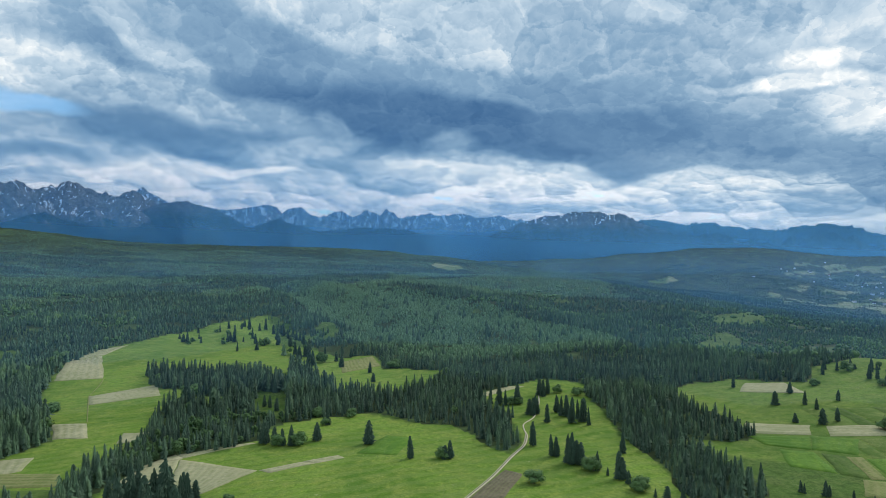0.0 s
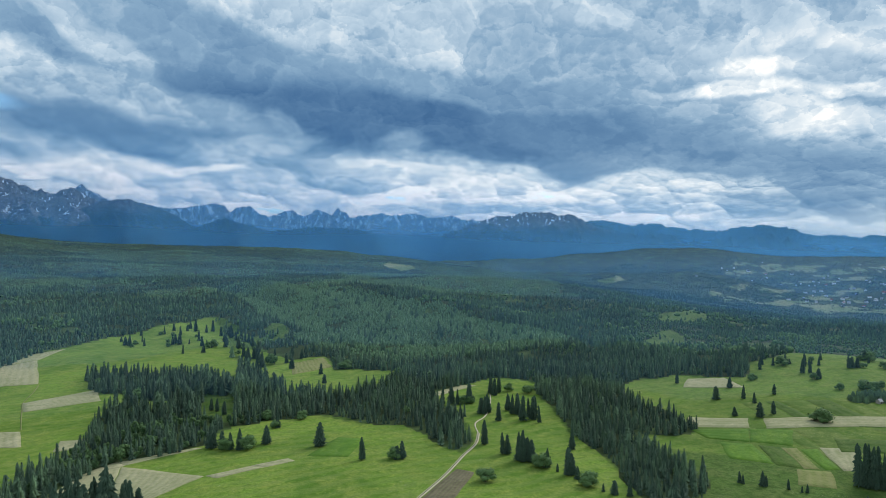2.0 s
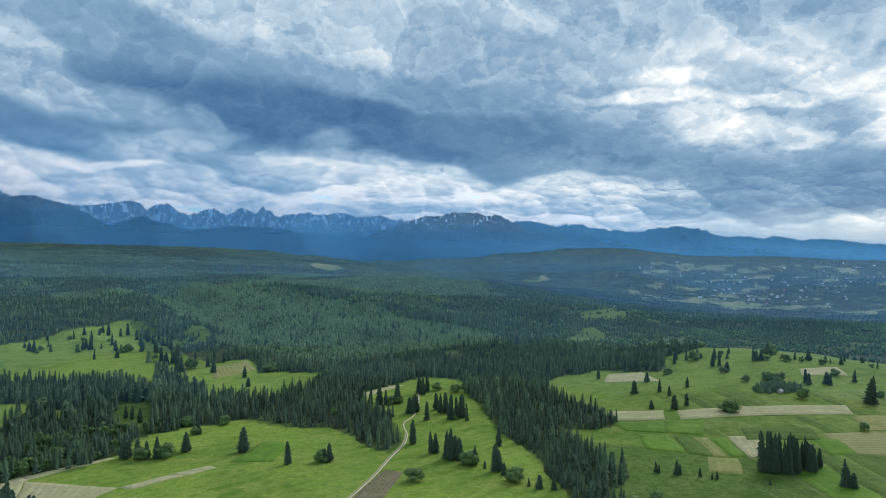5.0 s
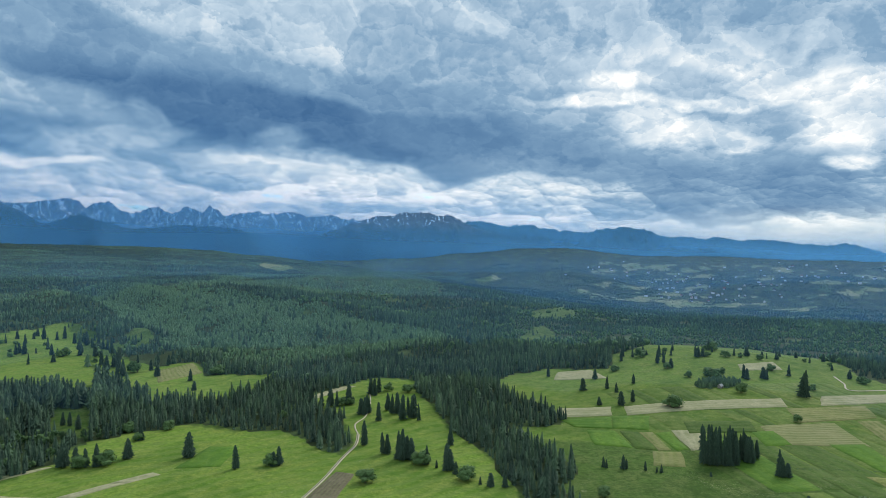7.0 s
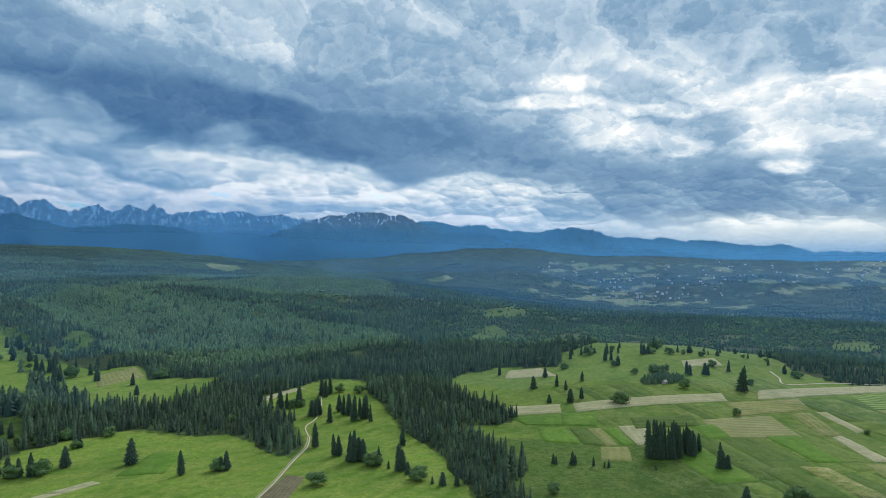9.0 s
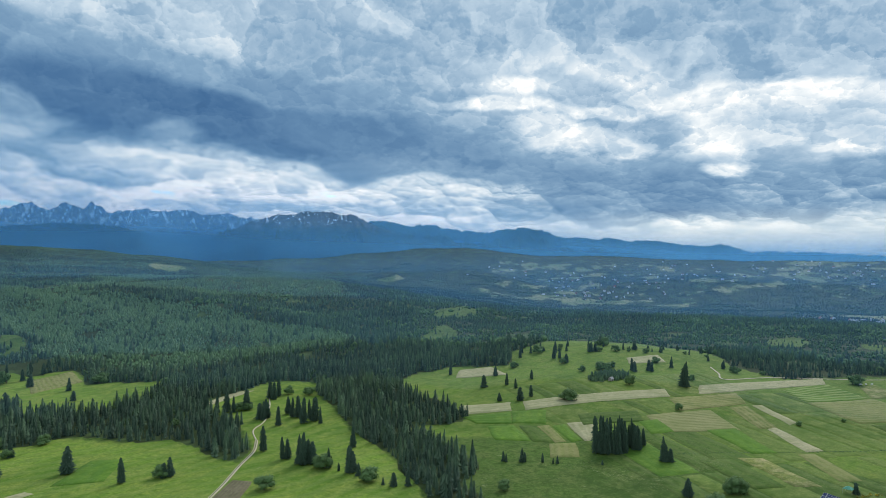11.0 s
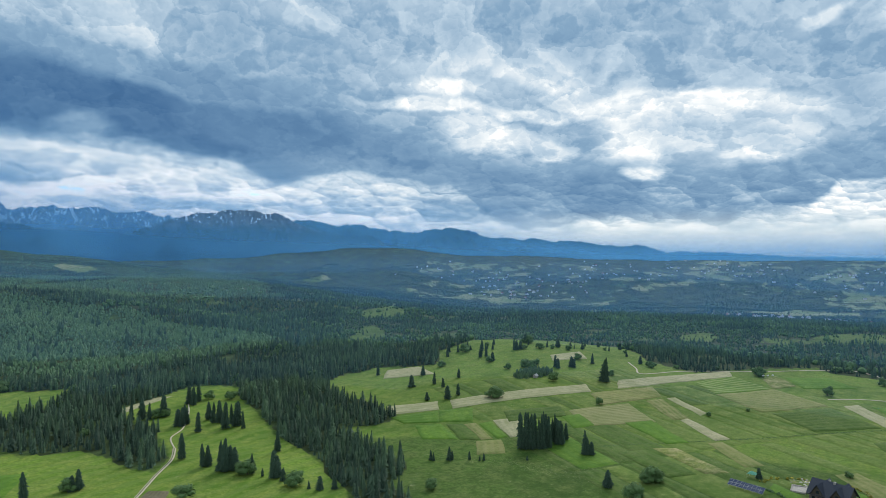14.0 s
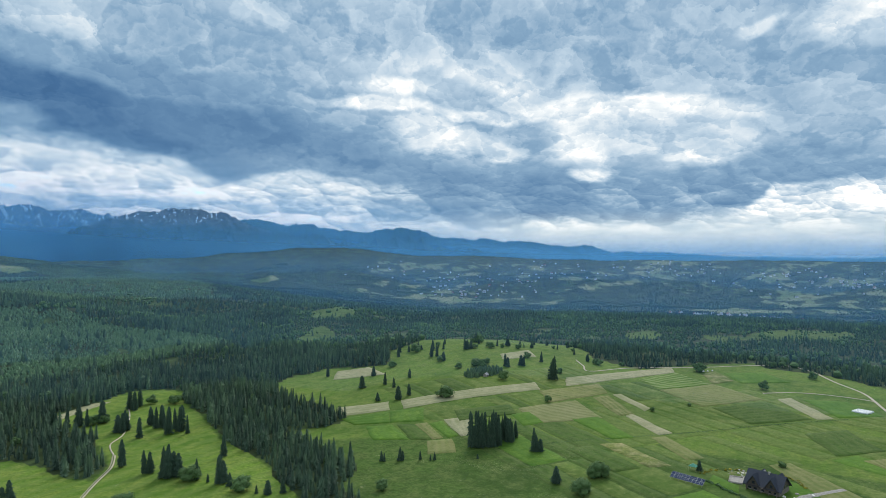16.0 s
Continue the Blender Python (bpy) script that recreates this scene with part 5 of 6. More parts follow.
stand("hill_forest", 1080, 1900, 6.4, 3, [spruce_shape(2, 5, s, 0.17) for s in range(4)], [octa_shape(s) for s in range(4)])
stand("far_forest", 1900, 3150, 8.0, 4, [spruce_shape(1, 4, s, 0.17) for s in range(4)], [octa_shape(s) for s in range(3)])
stand("skyline_forest", 3150, 3950, 14, 5, [spruce_shape(1, 4, s, 0.17) for s in range(4)], [octa_shape(s) for s in range(3)])


def plantation():
    """Dense young trees on the ridge, with a few older ones left standing."""
    x, y, rng = scatter(560, 1750, 3.7, 21, -22, 20)
    keep = inside(x + 20 * fbm(x / 40, y / 40, 2, 33), y + 20 * fbm(x / 40, y / 40, 2, 34), PLANTATION) & (fbm(x / 25, y / 25, 3, 35) > -0.22)
    x, y = x[keep], y[keep]
    age = fbm(x / 70, y / 70, 3, 36)
    high = np.clip(4.0 + 3.6 * age + 2.2 * (rng.rand(len(x)) - 0.5), 2.2, 8)
    old = rng.rand(len(x)) < 0.012
    high = np.where(old, 9 + 4 * rng.rand(len(x)), high)
    tone = np.where(old, 0.4, 0.90 + 0.5 * age + 0.7 * (rng.rand(len(x)) - 0.5))
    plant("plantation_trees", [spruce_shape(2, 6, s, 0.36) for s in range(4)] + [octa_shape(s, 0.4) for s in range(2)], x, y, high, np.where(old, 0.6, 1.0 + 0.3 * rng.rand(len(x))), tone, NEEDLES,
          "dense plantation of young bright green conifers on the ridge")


plantation()


# ---- fields and tracks ----
def part(name, bm, material, parent, label=""):
    """One mesh object under a thing or part."""
    me = bpy.data.meshes.new(name)
    bm.to_mesh(me)
    bm.free()
    me.materials.append(material)
    ob = new(name, me)
    ob.parent = parent
    return tagged(ob, label)


FIELD_WORDS = {"hay": "pale strip of freshly cut dry hay", "stubble": "yellow-green mowed stubble field", "rows": "pale field of young crops in drilled rows",
               "rows_green": "green field with pale mowing rows", "lush": "bright lush green grass field", "meadow": "olive-green tall grass strip",
               "pasture": "mottled green pasture strip", "fallow": "weedy fallow strip with dry patches", "ploughed": "brown ploughed field with furrows beside the track"}


def field(kind, corners, extra=0.12):
    """A strip of crop on the ground between four corners, a little proud of it."""
    (ax, ay), (bx, by), (cx, cy), (dx, dy) = corners
    long_ab = math.hypot(bx - ax, by - ay) + math.hypot(cx - dx, cy - dy)
    long_ad = math.hypot(dx - ax, dy - ay) + math.hypot(cx - bx, cy - by)
    if long_ab > long_ad:      # rows run along the longer side
        (ax, ay), (bx, by), (cx, cy), (dx, dy) = (bx, by), (cx, cy), (dx, dy), (ax, ay)
    wide, long = max(3, int(max(math.hypot(bx - ax, by - ay), math.hypot(cx - dx, cy - dy)) / 4)), max(4, int(max(math.hypot(dx - ax, dy - ay), math.hypot(cx - bx, cy - by)) / 4))
    eu, ev = 0.35 / math.hypot(bx - ax, by - ay), 0.35 / math.hypot(dx - ax, dy - ay)
    wide, long = wide + 2, long + 2
    u, v = np.meshgrid(np.concatenate([[0], np.linspace(eu, 1 - eu, wide - 1), [1]]), np.concatenate([[0], np.linspace(ev, 1 - ev, long - 1), [1]]))
    x = (ax * (1 - u) + bx * u) * (1 - v) + (dx * (1 - u) + cx * u) * v
    y = (ay * (1 - u) + by * u) * (1 - v) + (dy * (1 - u) + cy * u) * v
    rim = (u == 0) | (u == 1) | (v == 0) | (v == 1)
    x = x + 2.0 * fbm(x / 13, y / 13, 3, 81)
    y = y + 2.0 * fbm(x / 13, y / 13, 3, 82)
    depth = {"lush": 0.16, "meadow": 0.18, "fallow": 0.14}.get(kind, 0.12)
    z = land(x, y) + np.where(rim, -0.25, depth + extra)
    faces = grid_faces(long + 1, wide + 1)
    me = mesh_from("field", np.stack([x, y, z], -1).reshape(-1, 3), faces, CROPS[kind], smooth=True)
    side = np.hypot(bx - ax, by - ay)
    uv = me.uv_layers.new(name="rows")
    flat = np.stack([u.ravel() * side, v.ravel() * 100], -1)[faces.ravel()]
    uv.data.foreach_set("uv", flat.astype(np.float32).ravel())
    me.update()
    if me.polygons[0].normal.z < 0:
        me.flip_normals()
    tagged(new("field", me), FIELD_WORDS[kind], "field", "strip fields", "structure")


# the whole eastern slope is cut into narrow strips that run down it
def strip_spot(u, v):
    return (0.99 * u - 0.14 * v, -0.14 * u - 0.99 * v)


strips = random.Random(23)
v = -420.0
for block in (62, 48, 70, 55, 44, 60, 52):
    u = 150.0 + strips.uniform(0, 20)
    while u < 620:
        wide = strips.choice((9, 12, 16, 22))
        a, b, c, d = strip_spot(u, v), strip_spot(u + wide - 0.8, v), strip_spot(u + wide - 0.8, v + block - 1.5), strip_spot(u, v + block - 1.5)
        pts = np.array([a, b, c, d, ((a[0] + c[0]) / 2, (a[1] + c[1]) / 2)])
        ok = inside(pts[:, 0], pts[:, 1], MEADOW_EAST).all() and woods_cover(pts[:, 0], pts[:, 1]).max() < 0.3 and np.hypot(pts[:, 0], pts[:, 1]).max() < 540
        dice = strips.random()
        if ok and dice < 0.9:
            # paler strips on the knoll put its lighter cloud shade into the colour
            knoll = math.hypot(*pts[4]) > 375
            field("meadow" if dice < (0.15 if knoll else 0.55) else "pasture" if dice < 0.78 or knoll else "lush" if dice < 0.85 else "fallow", (a, b, c, d), -0.07)
        u += wide
    v += block


for kind, corners in PARCELS_A + PARCELS_B + PARCELS_C + PARCELS_D + PARCELS_E:
    field(kind, corners)


def smooth_line(points, step=3.0):
    p = np.array(points, float)
    out = []
    for i in range(len(p) - 1):
        a, b, c, d = p[max(i - 1, 0)], p[i], p[i + 1], p[min(i + 2, len(p) - 1)]
        n = max(2, int(np.hypot(*(c - b)) / step))
        for k in range(n):
            out.append(cubic_free(a, b, c, d, k / n))
    out.append(p[-1])
    return np.array(out)


def cubic_free(p0, p1, p2, p3, u):
    return p1 + 0.5 * u * (p2 - p0 + u * (2 * p0 - 5 * p1 + 4 * p2 - p3 + u * (3 * (p1 - p2) + p3 - p0)))


def ribbon(name, points, width, lift, material, label, lanes=(-0.5, -0.25, 0, 0.25, 0.5)):
    line = smooth_line(points)
    along = np.gradient(line, axis=0)
    side = np.stack([along[:, 1], -along[:, 0]], -1) / np.maximum(np.hypot(along[:, 0], along[:, 1]), 1e-6)[:, None]
    rows = []
    for k, s in enumerate(lanes):
        q = line + side * (s * width + (0.4 * fbm(line[:, 0] / 6, line[:, 1] / 6, 2, 90 + k) if k in (0, len(lanes) - 1) else 0))[..., None] if np.ndim(s * width) else line + side * (s * width)
        drop = -0.2 if k in (0, len(lanes) - 1) else 0.0
        rows.append(np.stack([q[:, 0], q[:, 1], land(q[:, 0], q[:, 1]) + lift + drop], -1))
    v = np.stack(rows, 1)
    me = mesh_from(name, v.reshape(-1, 3), grid_faces(len(line), len(lanes)), material, smooth=True)
    if me.polygons[0].normal.z < 0:
        me.flip_normals()
    return tagged(new(name, me), label, "track", kind="structure")


for points, width in ((TRACK_MEADOW[:6], 1.7), (TRACK_MEADOW[5:], 0.8), (TRACK_EAST, 2.0), (TRACK_TOP, 1.5), (TRACK_KNOLL, 1.3)):
    ribbon("road", points, width, 0.4, TRACK, "pale gravel farm track through the grass")


ribbon("grass_strip", TRACK_MEADOW[:6], 0.6, 0.47, CROPS["meadow"], "strip of grass between the wheel ruts of the track")
ribbon("footpath", TRACK_WEST, 0.8, 0.3, CROPS["stubble"], "worn grass path between the hay fields")


# ---- single trees ----
def sprig_crown(seed, tiers=30, wide=0.2):
    """A spruce crown one unit high made of drooping branch blades."""
    rng = random.Random(seed)
    bm = bmesh.new()
    lean = [rng.uniform(-0.16, 0.16) for _ in range(3)]
    slim = rng.uniform(0.45, 0.75)
    for k in range(tiers):
        low = 0.07 + 0.90 * (k / tiers) ** 0.95
        reach = (wide * (1 - low) ** slim + 0.01) * rng.uniform(0.68, 1.15)
        count = max(7, int(22 * (1 - 0.6 * low)))
        turn = rng.uniform(0, 6.28)
        for p in range(count):
            a = turn + p * 6.283 / count + rng.uniform(-0.18, 0.18)
            out = reach * rng.uniform(0.5, 1.22) * (1 + lean[0] * math.cos(a) + lean[1] * math.sin(a))
            half = 2.1 * reach / count * rng.uniform(0.9, 1.5)
            droop = rng.uniform(0.02, 0.055)
            c, s = math.cos(a), math.sin(a)
            rise = 0.034 + 0.016 * rng.random()

            def at(d, w, z):
                return bm.verts.new((d * c - w * s, d * s + w * c, z))
            root = at(0, 0, low + rise)
            l1, r1, m1 = at(out * 0.55, half, low + rise * 0.15 - droop * 0.6), at(out * 0.55, -half, low + rise * 0.15 - droop * 0.6), at(out * 0.6, 0, low + rise * 0.55)
            tip = at(out, 0, low - droop)
            for tri in ((root, m1, l1), (root, r1, m1), (m1, tip, l1), (m1, r1, tip)):
                bm.faces.new(tri)
    # the dense inner crown and the leader
    ring = [bm.verts.new((0.42 * wide * math.cos(i * 0.785), 0.42 * wide * math.sin(i * 0.785), 0.10)) for i in range(8)]
    peak = bm.verts.new((0, 0, 1.0))
    for i in range(8):
        bm.faces.new((ring[i], ring[(i + 1) % 8], peak))
    return bm


def toned(ob, value):
    me = ob.data
    me.attributes.new("tone", "FLOAT", "POINT").data.foreach_set("value", np.array([value + 0.25 * (random.random() - 0.5) for _ in me.vertices], np.float32))


def trunk_shape(high, thick):
    bm = bmesh.new()
    bmesh.ops.create_cone(bm, cap_ends=True, segments=7, radius1=thick, radius2=thick * 0.25, depth=high, matrix=Matrix.Translation((0, 0, high / 2 - 0.02)))
    return bm


def spruce_tree(seed, wide):
    tree = tagged(new("spruce_tree"), "dark green spruce standing free on the meadow", "tree", "spruces on the meadows")
    part("trunk", trunk_shape(0.9, 0.016), BARK, tree)
    toned(part("crown", sprig_crown(seed, 30, wide), NEEDLES, tree), 0.24)
    return tree


def leaf_crown(seed, clumps=9, leaves=80):
    """A broad-leaved crown one unit high: leaf sprays on the skin of several clumps, with gaps."""
    rng = random.Random(seed)
    bm = bmesh.new()
    for _ in range(clumps):
        cx, cy, cz, size = rng.uniform(-0.26, 0.26), rng.uniform(-0.26, 0.26), rng.uniform(0.24, 0.72), rng.uniform(0.18, 0.29)
        for _ in range(leaves):
            d = Vector((rng.gauss(0, 1), rng.gauss(0, 1), rng.gauss(0.25, 1))).normalized()
            spot = Vector((cx, cy, cz)) + d * size * rng.uniform(0.75, 1.08)
            spot.z = max(spot.z, 0.04)
            tilt = (d + Vector((rng.uniform(-0.6, 0.6), rng.uniform(-0.6, 0.6), rng.uniform(-0.2, 0.7)))).normalized()
            u = tilt.orthogonal().normalized()
            v = tilt.cross(u)
            s = rng.uniform(0.022, 0.040)
            corners = [bm.verts.new(spot + u * s * math.cos(q) * rng.uniform(0.7, 1.3) + v * s * math.sin(q) * rng.uniform(0.7, 1.3)) for q in (0, 1.6, 3.1, 4.7)]
            bm.faces.new(corners)
        lump = bmesh.ops.create_icosphere(bm, subdivisions=1, radius=size * 0.74, matrix=Matrix.Translation((cx, cy, cz)))
        for v in lump["verts"]:
            v.co += Vector((rng.uniform(-0.03, 0.03), rng.uniform(-0.03, 0.03), rng.uniform(-0.03, 0.03)))
    return bm


def broad_tree(seed):
    tree = tagged(new("broadleaf_tree"), "round green broad-leaved tree or shrub on the meadow", "tree", "broad-leaved trees on the meadows")
    part("trunk", trunk_shape(0.55, 0.03), BARK, tree)
    for k in range(3):
        bm = bmesh.new()
        a = seed + k * 2.1
        bmesh.ops.create_cone(bm, cap_ends=True, segments=5, radius1=0.014, radius2=0.005, depth=0.4,
                              matrix=Matrix.Translation((0.1 * math.cos(a), 0.1 * math.sin(a), 0.45)) @ Euler((0.5 * math.sin(a) * -1, 0.5 * math.cos(a), 0)).to_matrix().to_4x4())
        part("limb", bm, BARK, tree)
    toned(part("crown", leaf_crown(seed, 11, 110), LEAVES, tree), 0.62)
    return tree


def stand_at(tree, x, y, high, wide, turn):
    m = pose(x, y, float(land(x, y)) - 0.1, random.uniform(-2, 2), random.uniform(-2, 2), turn)
    return m @ Matrix.Diagonal((high * wide, high * wide, high, 1))


SPRUCES = [spruce_tree(s, w) for s, w in ((1, 0.20), (2, 0.24), (3, 0.17), (4, 0.26), (5, 0.21), (6, 0.19), (7, 0.235))]
BROADS = [broad_tree(s) for s in (11, 12, 13, 14)]
GROVE = SPRUCE_GROVE_1 + [(x + 1.7, y - 1.9, 0.86 * h) for x, y, h in SPRUCE_GROVE_1[::2]]
first = set()
for many, kinds, wides in ((SPRUCE_MID_1 + SPRUCE_MID_2 + SPRUCE_WEST_1 + SPRUCE_WEST_2 + SPRUCE_EAST_1 + SPRUCE_EAST_2 + GROVE + SPRUCE_SOUTHWEST_1 + SPRUCE_KNOLL_1 + SPRUCE_OPENWOOD_1 + SPRUCE_OPENWOOD_2, SPRUCES, (0.75, 1.1)),
                           (SHRUB_MID_1 + SHRUB_WEST_1 + SHRUB_EAST_1 + SHRUB_EAST_2 + SHRUB_KNOLL_1 + SHRUB_OPENWOOD_1, BROADS, (0.8, 1.15))):
    for k, (x, y, high) in enumerate(many):
        tree = kinds[(k * 7 + int(x)) % len(kinds)]
        if x < -60 and y < 330:
            high = high * 0.78
        slim = 0.66 if (x, y, high) in GROVE else 1.3 if high < 10.5 else 1.0
        m = stand_at(tree, x, y, max(high, 2.5), slim * random.uniform(*wides), random.uniform(0, 360))
        if tree.name not in first:
            first.add(tree.name)
            tree.matrix_basis = m
        else:
            copied = copy_thing(tree, m)
            copied.matrix_basis = m
for tree in SPRUCES + BROADS:
    if tree.name not in first:
        tree.matrix_basis = stand_at(tree, 90 + 4 * len(first), 300, 8, 1, 0)


# ---- hedge along the ditch, thicket on the knoll ----
def bushes(name, x, y, high, seed, label, material=LEAVES):
    rng = np.random.RandomState(seed)
    n = len(x)
    plant(name, [lump_shape(1, s, 0.6, 9) for s in range(5)], x, y, high, 0.9 + 0.6 * rng.rand(n), 0.2 + 0.4 * rng.rand(n), material, label, "bushes")


def along(points, gap, spread, seed):
    rng = np.random.RandomState(seed)
    line = smooth_line(points, gap)
    line = line + (rng.rand(*line.shape) - 0.5) * spread
    return line[:, 0], line[:, 1], rng


hx, hy, rng = along(HEDGE_LINE, 0.22, 0.9, 5)
bushes("hedge", hx, hy, 0.5 + 0.5 * rng.rand(len(hx)), 6, "low dark hedge of weeds along the field ditch")
hx, hy, rng = along(DITCH_LINE, 1.3, 1.2, 7)
bushes("ditch_weeds", hx, hy, 0.25 + 0.35 * rng.rand(len(hx)), 8, "dark tufts of grass along a shallow ditch")


def tufts(seed):
    """Tussocks and small weeds dotted over the near meadows."""
    x, y, rng = scatter(215, 640, 5.6, seed)
    thick = fbm(x / 40, y / 40, 3, 91) + 0.25 * (rng.rand(len(x)) - 0.5)
    keep = (woods_cover(x, y) < 0.1) & (thick > 0.06)
    x, y = x[keep], y[keep]
    bushes("grass_tussocks", x, y, 0.2 + 0.45 * rng.rand(len(x)) ** 2, 92, "small dark tussocks and weeds in the grass")


tufts(93)


# ---- houses ----
def box(bm, x0, y0, z0, x1, y1, z1):
    v = [bm.verts.new((x, y, z)) for z in (z0, z1) for x, y in ((x0, y0), (x1, y0), (x1, y1), (x0, y1))]
    for f in ((3, 2, 1, 0), (4, 5, 6, 7), (0, 1, 5, 4), (1, 2, 6, 5), (2, 3, 7, 6), (3, 0, 4, 7)):
        bm.faces.new([v[i] for i in f])


def gable(bm, x0, y0, x1, y1, z0, z1, over=0.6, thick=0.25):
    """A pitched roof with its ridge along x: two slabs with thickness."""
    ym = (y0 + y1) / 2
    for ya in (y0 - over, y1 + over):
        drop = over * (z1 - z0) / (ym - y0)
        pts = [(x0 - over, ya, z0 - drop), (x1 + over, ya, z0 - drop), (x1 + over, ym, z1), (x0 - over, ym, z1)]
        low = [bm.verts.new(p) for p in pts]
        top = [bm.verts.new((p[0], p[1], p[2] + thick)) for p in pts]
        bm.faces.new(low)
        bm.faces.new(top[::-1])
        for i in range(4):
            bm.faces.new((low[i], low[(i + 1) % 4], top[(i + 1) % 4], top[i]))
    bmesh.ops.recalc_face_normals(bm, faces=bm.faces)


def gable_wall(bm, x0, y0, x1, y1, z0, z1, z2):
    """Walls with pointed ends under a pitched roof."""
    ym = (y0 + y1) / 2
    a = [bm.verts.new(p) for p in ((x0, y0, z0), (x1, y0, z0), (x1, y1, z0), (x0, y1, z0), (x0, y0, z1), (x1, y0, z1), (x1, y1, z1), (x0, y1, z1), (x0, ym, z2), (x1, ym, z2))]
    for f in ((0, 1, 5, 4), (2, 3, 7, 6), (1, 2, 6, 9, 5), (3, 0, 4, 8, 7), (4, 5, 9, 8), (6, 7, 8, 9), (3, 2, 1, 0)):
        bm.faces.new([a[i] for i in f])


def at_ground(x, y, turn=0.0, lift=0.0):
    return pose(x, y, float(land(x, y)) + lift, 0, 0, turn)


def guest_house():
    """Large highland guest house: stone ground floor, timber above, steep dark shingled roof with gables and dormers."""
    house = tagged(new("guest_house"), "large timber and stone guest house with steep dark shingled roof", "house")
    bm = bmesh.new()
    box(bm, -8.5, -6.5, -1.5, 8.5, 6.5, 3.2)
    base = part("ground_floor", bm, DARK_STONE, house, "rough grey stone ground floor")
    bm = bmesh.new()
    gable_wall(bm, -8.5, -6.3, 8.5, 6.3, 3.2, 4.4, 11.0)
    upper = part("upper_floor", bm, TIMBER, house, "brown log-built upper floor")
    bm = bmesh.new()
    gable(bm, -8.5, -6.3, 8.5, 6.3, 4.4, 11.2, 1.3, 0.35)
    roof = part("roof", bm, SHINGLE, house, "steep dark grey shingled roof")
    for x, wide, deep in ((-4.6, 5.4, 7.6), (4.4, 5.4, 7.6)):
        for side in (-1, 1):
            bm = bmesh.new()
            gable_wall(bm, -deep / 2, -wide / 2, deep / 2, wide / 2, 3.4, 5.0, 9.9)
            bmesh.ops.transform(bm, matrix=pose(x, side * 3.4, 0, 0, 0, 90), verts=bm.verts)
            dormer = part("dormer", bm, TIMBER, roof, "timber dormer under its own gable")
            bm = bmesh.new()
            gable(bm, -deep / 2, -wide / 2, deep / 2, wide / 2, 5.0, 10.2, 0.9, 0.25)
            bmesh.ops.transform(bm, matrix=pose(x, side * 3.4, 0, 0, 0, 90), verts=bm.verts)
            part("dormer_roof", bm, SHINGLE, roof)
            bm = bmesh.new()
            box(bm, x - 0.7, side * 7.25 - 0.06, 4.6, x + 0.7, side * 7.25 + 0.06, 6.4)
            part("dormer_window", bm, GLASS, roof)
    for x, y in ((-1.2, 0.6), (1.6, -0.7)):
        bm = bmesh.new()
        box(bm, x - 0.45, y - 0.45, 9.6, x + 0.45, y + 0.45, 12.0)
        box(bm, x - 0.55, y - 0.55, 12.0, x + 0.55, y + 0.55, 12.2)
        part("chimney", bm, STONE, roof, "stone chimney stack")
    for x in (-6.6, -3.6, 0.0, 3.6, 6.6):
        for side in (-1, 1):
            bm = bmesh.new()
            box(bm, x - 0.75, side * 6.52 - 0.05, 0.6, x + 0.75, side * 6.52 + 0.05, 2.4)
            part("window", bm, GLASS, base)
            bm = bmesh.new()
            box(bm, x - 0.9, side * 6.52 - 0.1, 0.45, x + 0.9, side * 6.52 + 0.1, 0.6)
            part("window_sill", bm, PLASTER, base)
    for y in (-3.2, 0.0, 3.2):
        for side in (-1, 1):
            bm = bmesh.new()
            box(bm, side * 8.52 - 0.05, y - 0.7, 3.5, side * 8.52 + 0.05, y + 0.7, 4.9)
            part("window", bm, GLASS, upper)
    bm = bmesh.new()
    box(bm, -8.0, 6.5, 2.95, 8.0, 8.6, 3.2)
    balcony = part("balcony", bm, TIMBER, house, "timber balcony along the front")
    for k in range(15):
        bm = bmesh.new()
        box(bm, -8.0 + k * 1.14 - 0.06, 8.5, 3.2, -8.0 + k * 1.14 + 0.06, 8.6, 4.2)
        part("baluster", bm, TIMBER, balcony)
    bm = bmesh.new()
    box(bm, -8.1, 8.45, 4.2, 8.1, 8.65, 4.32)
    part("handrail", bm, TIMBER, balcony)
    for k in range(5):
        bm = bmesh.new()
        bmesh.ops.create_cone(bm, cap_ends=True, segments=8, radius1=0.2, radius2=0.2, depth=4.0, matrix=Matrix.Translation((-7.6 + k * 3.8, 8.3, 1.0)))
        part("post", bm, DARK_STONE, house)
    return house


guest_house().matrix_basis = at_ground(269.0, 137.2, 96.0) @ Matrix.Diagonal((0.8, 0.8, 0.64, 1))


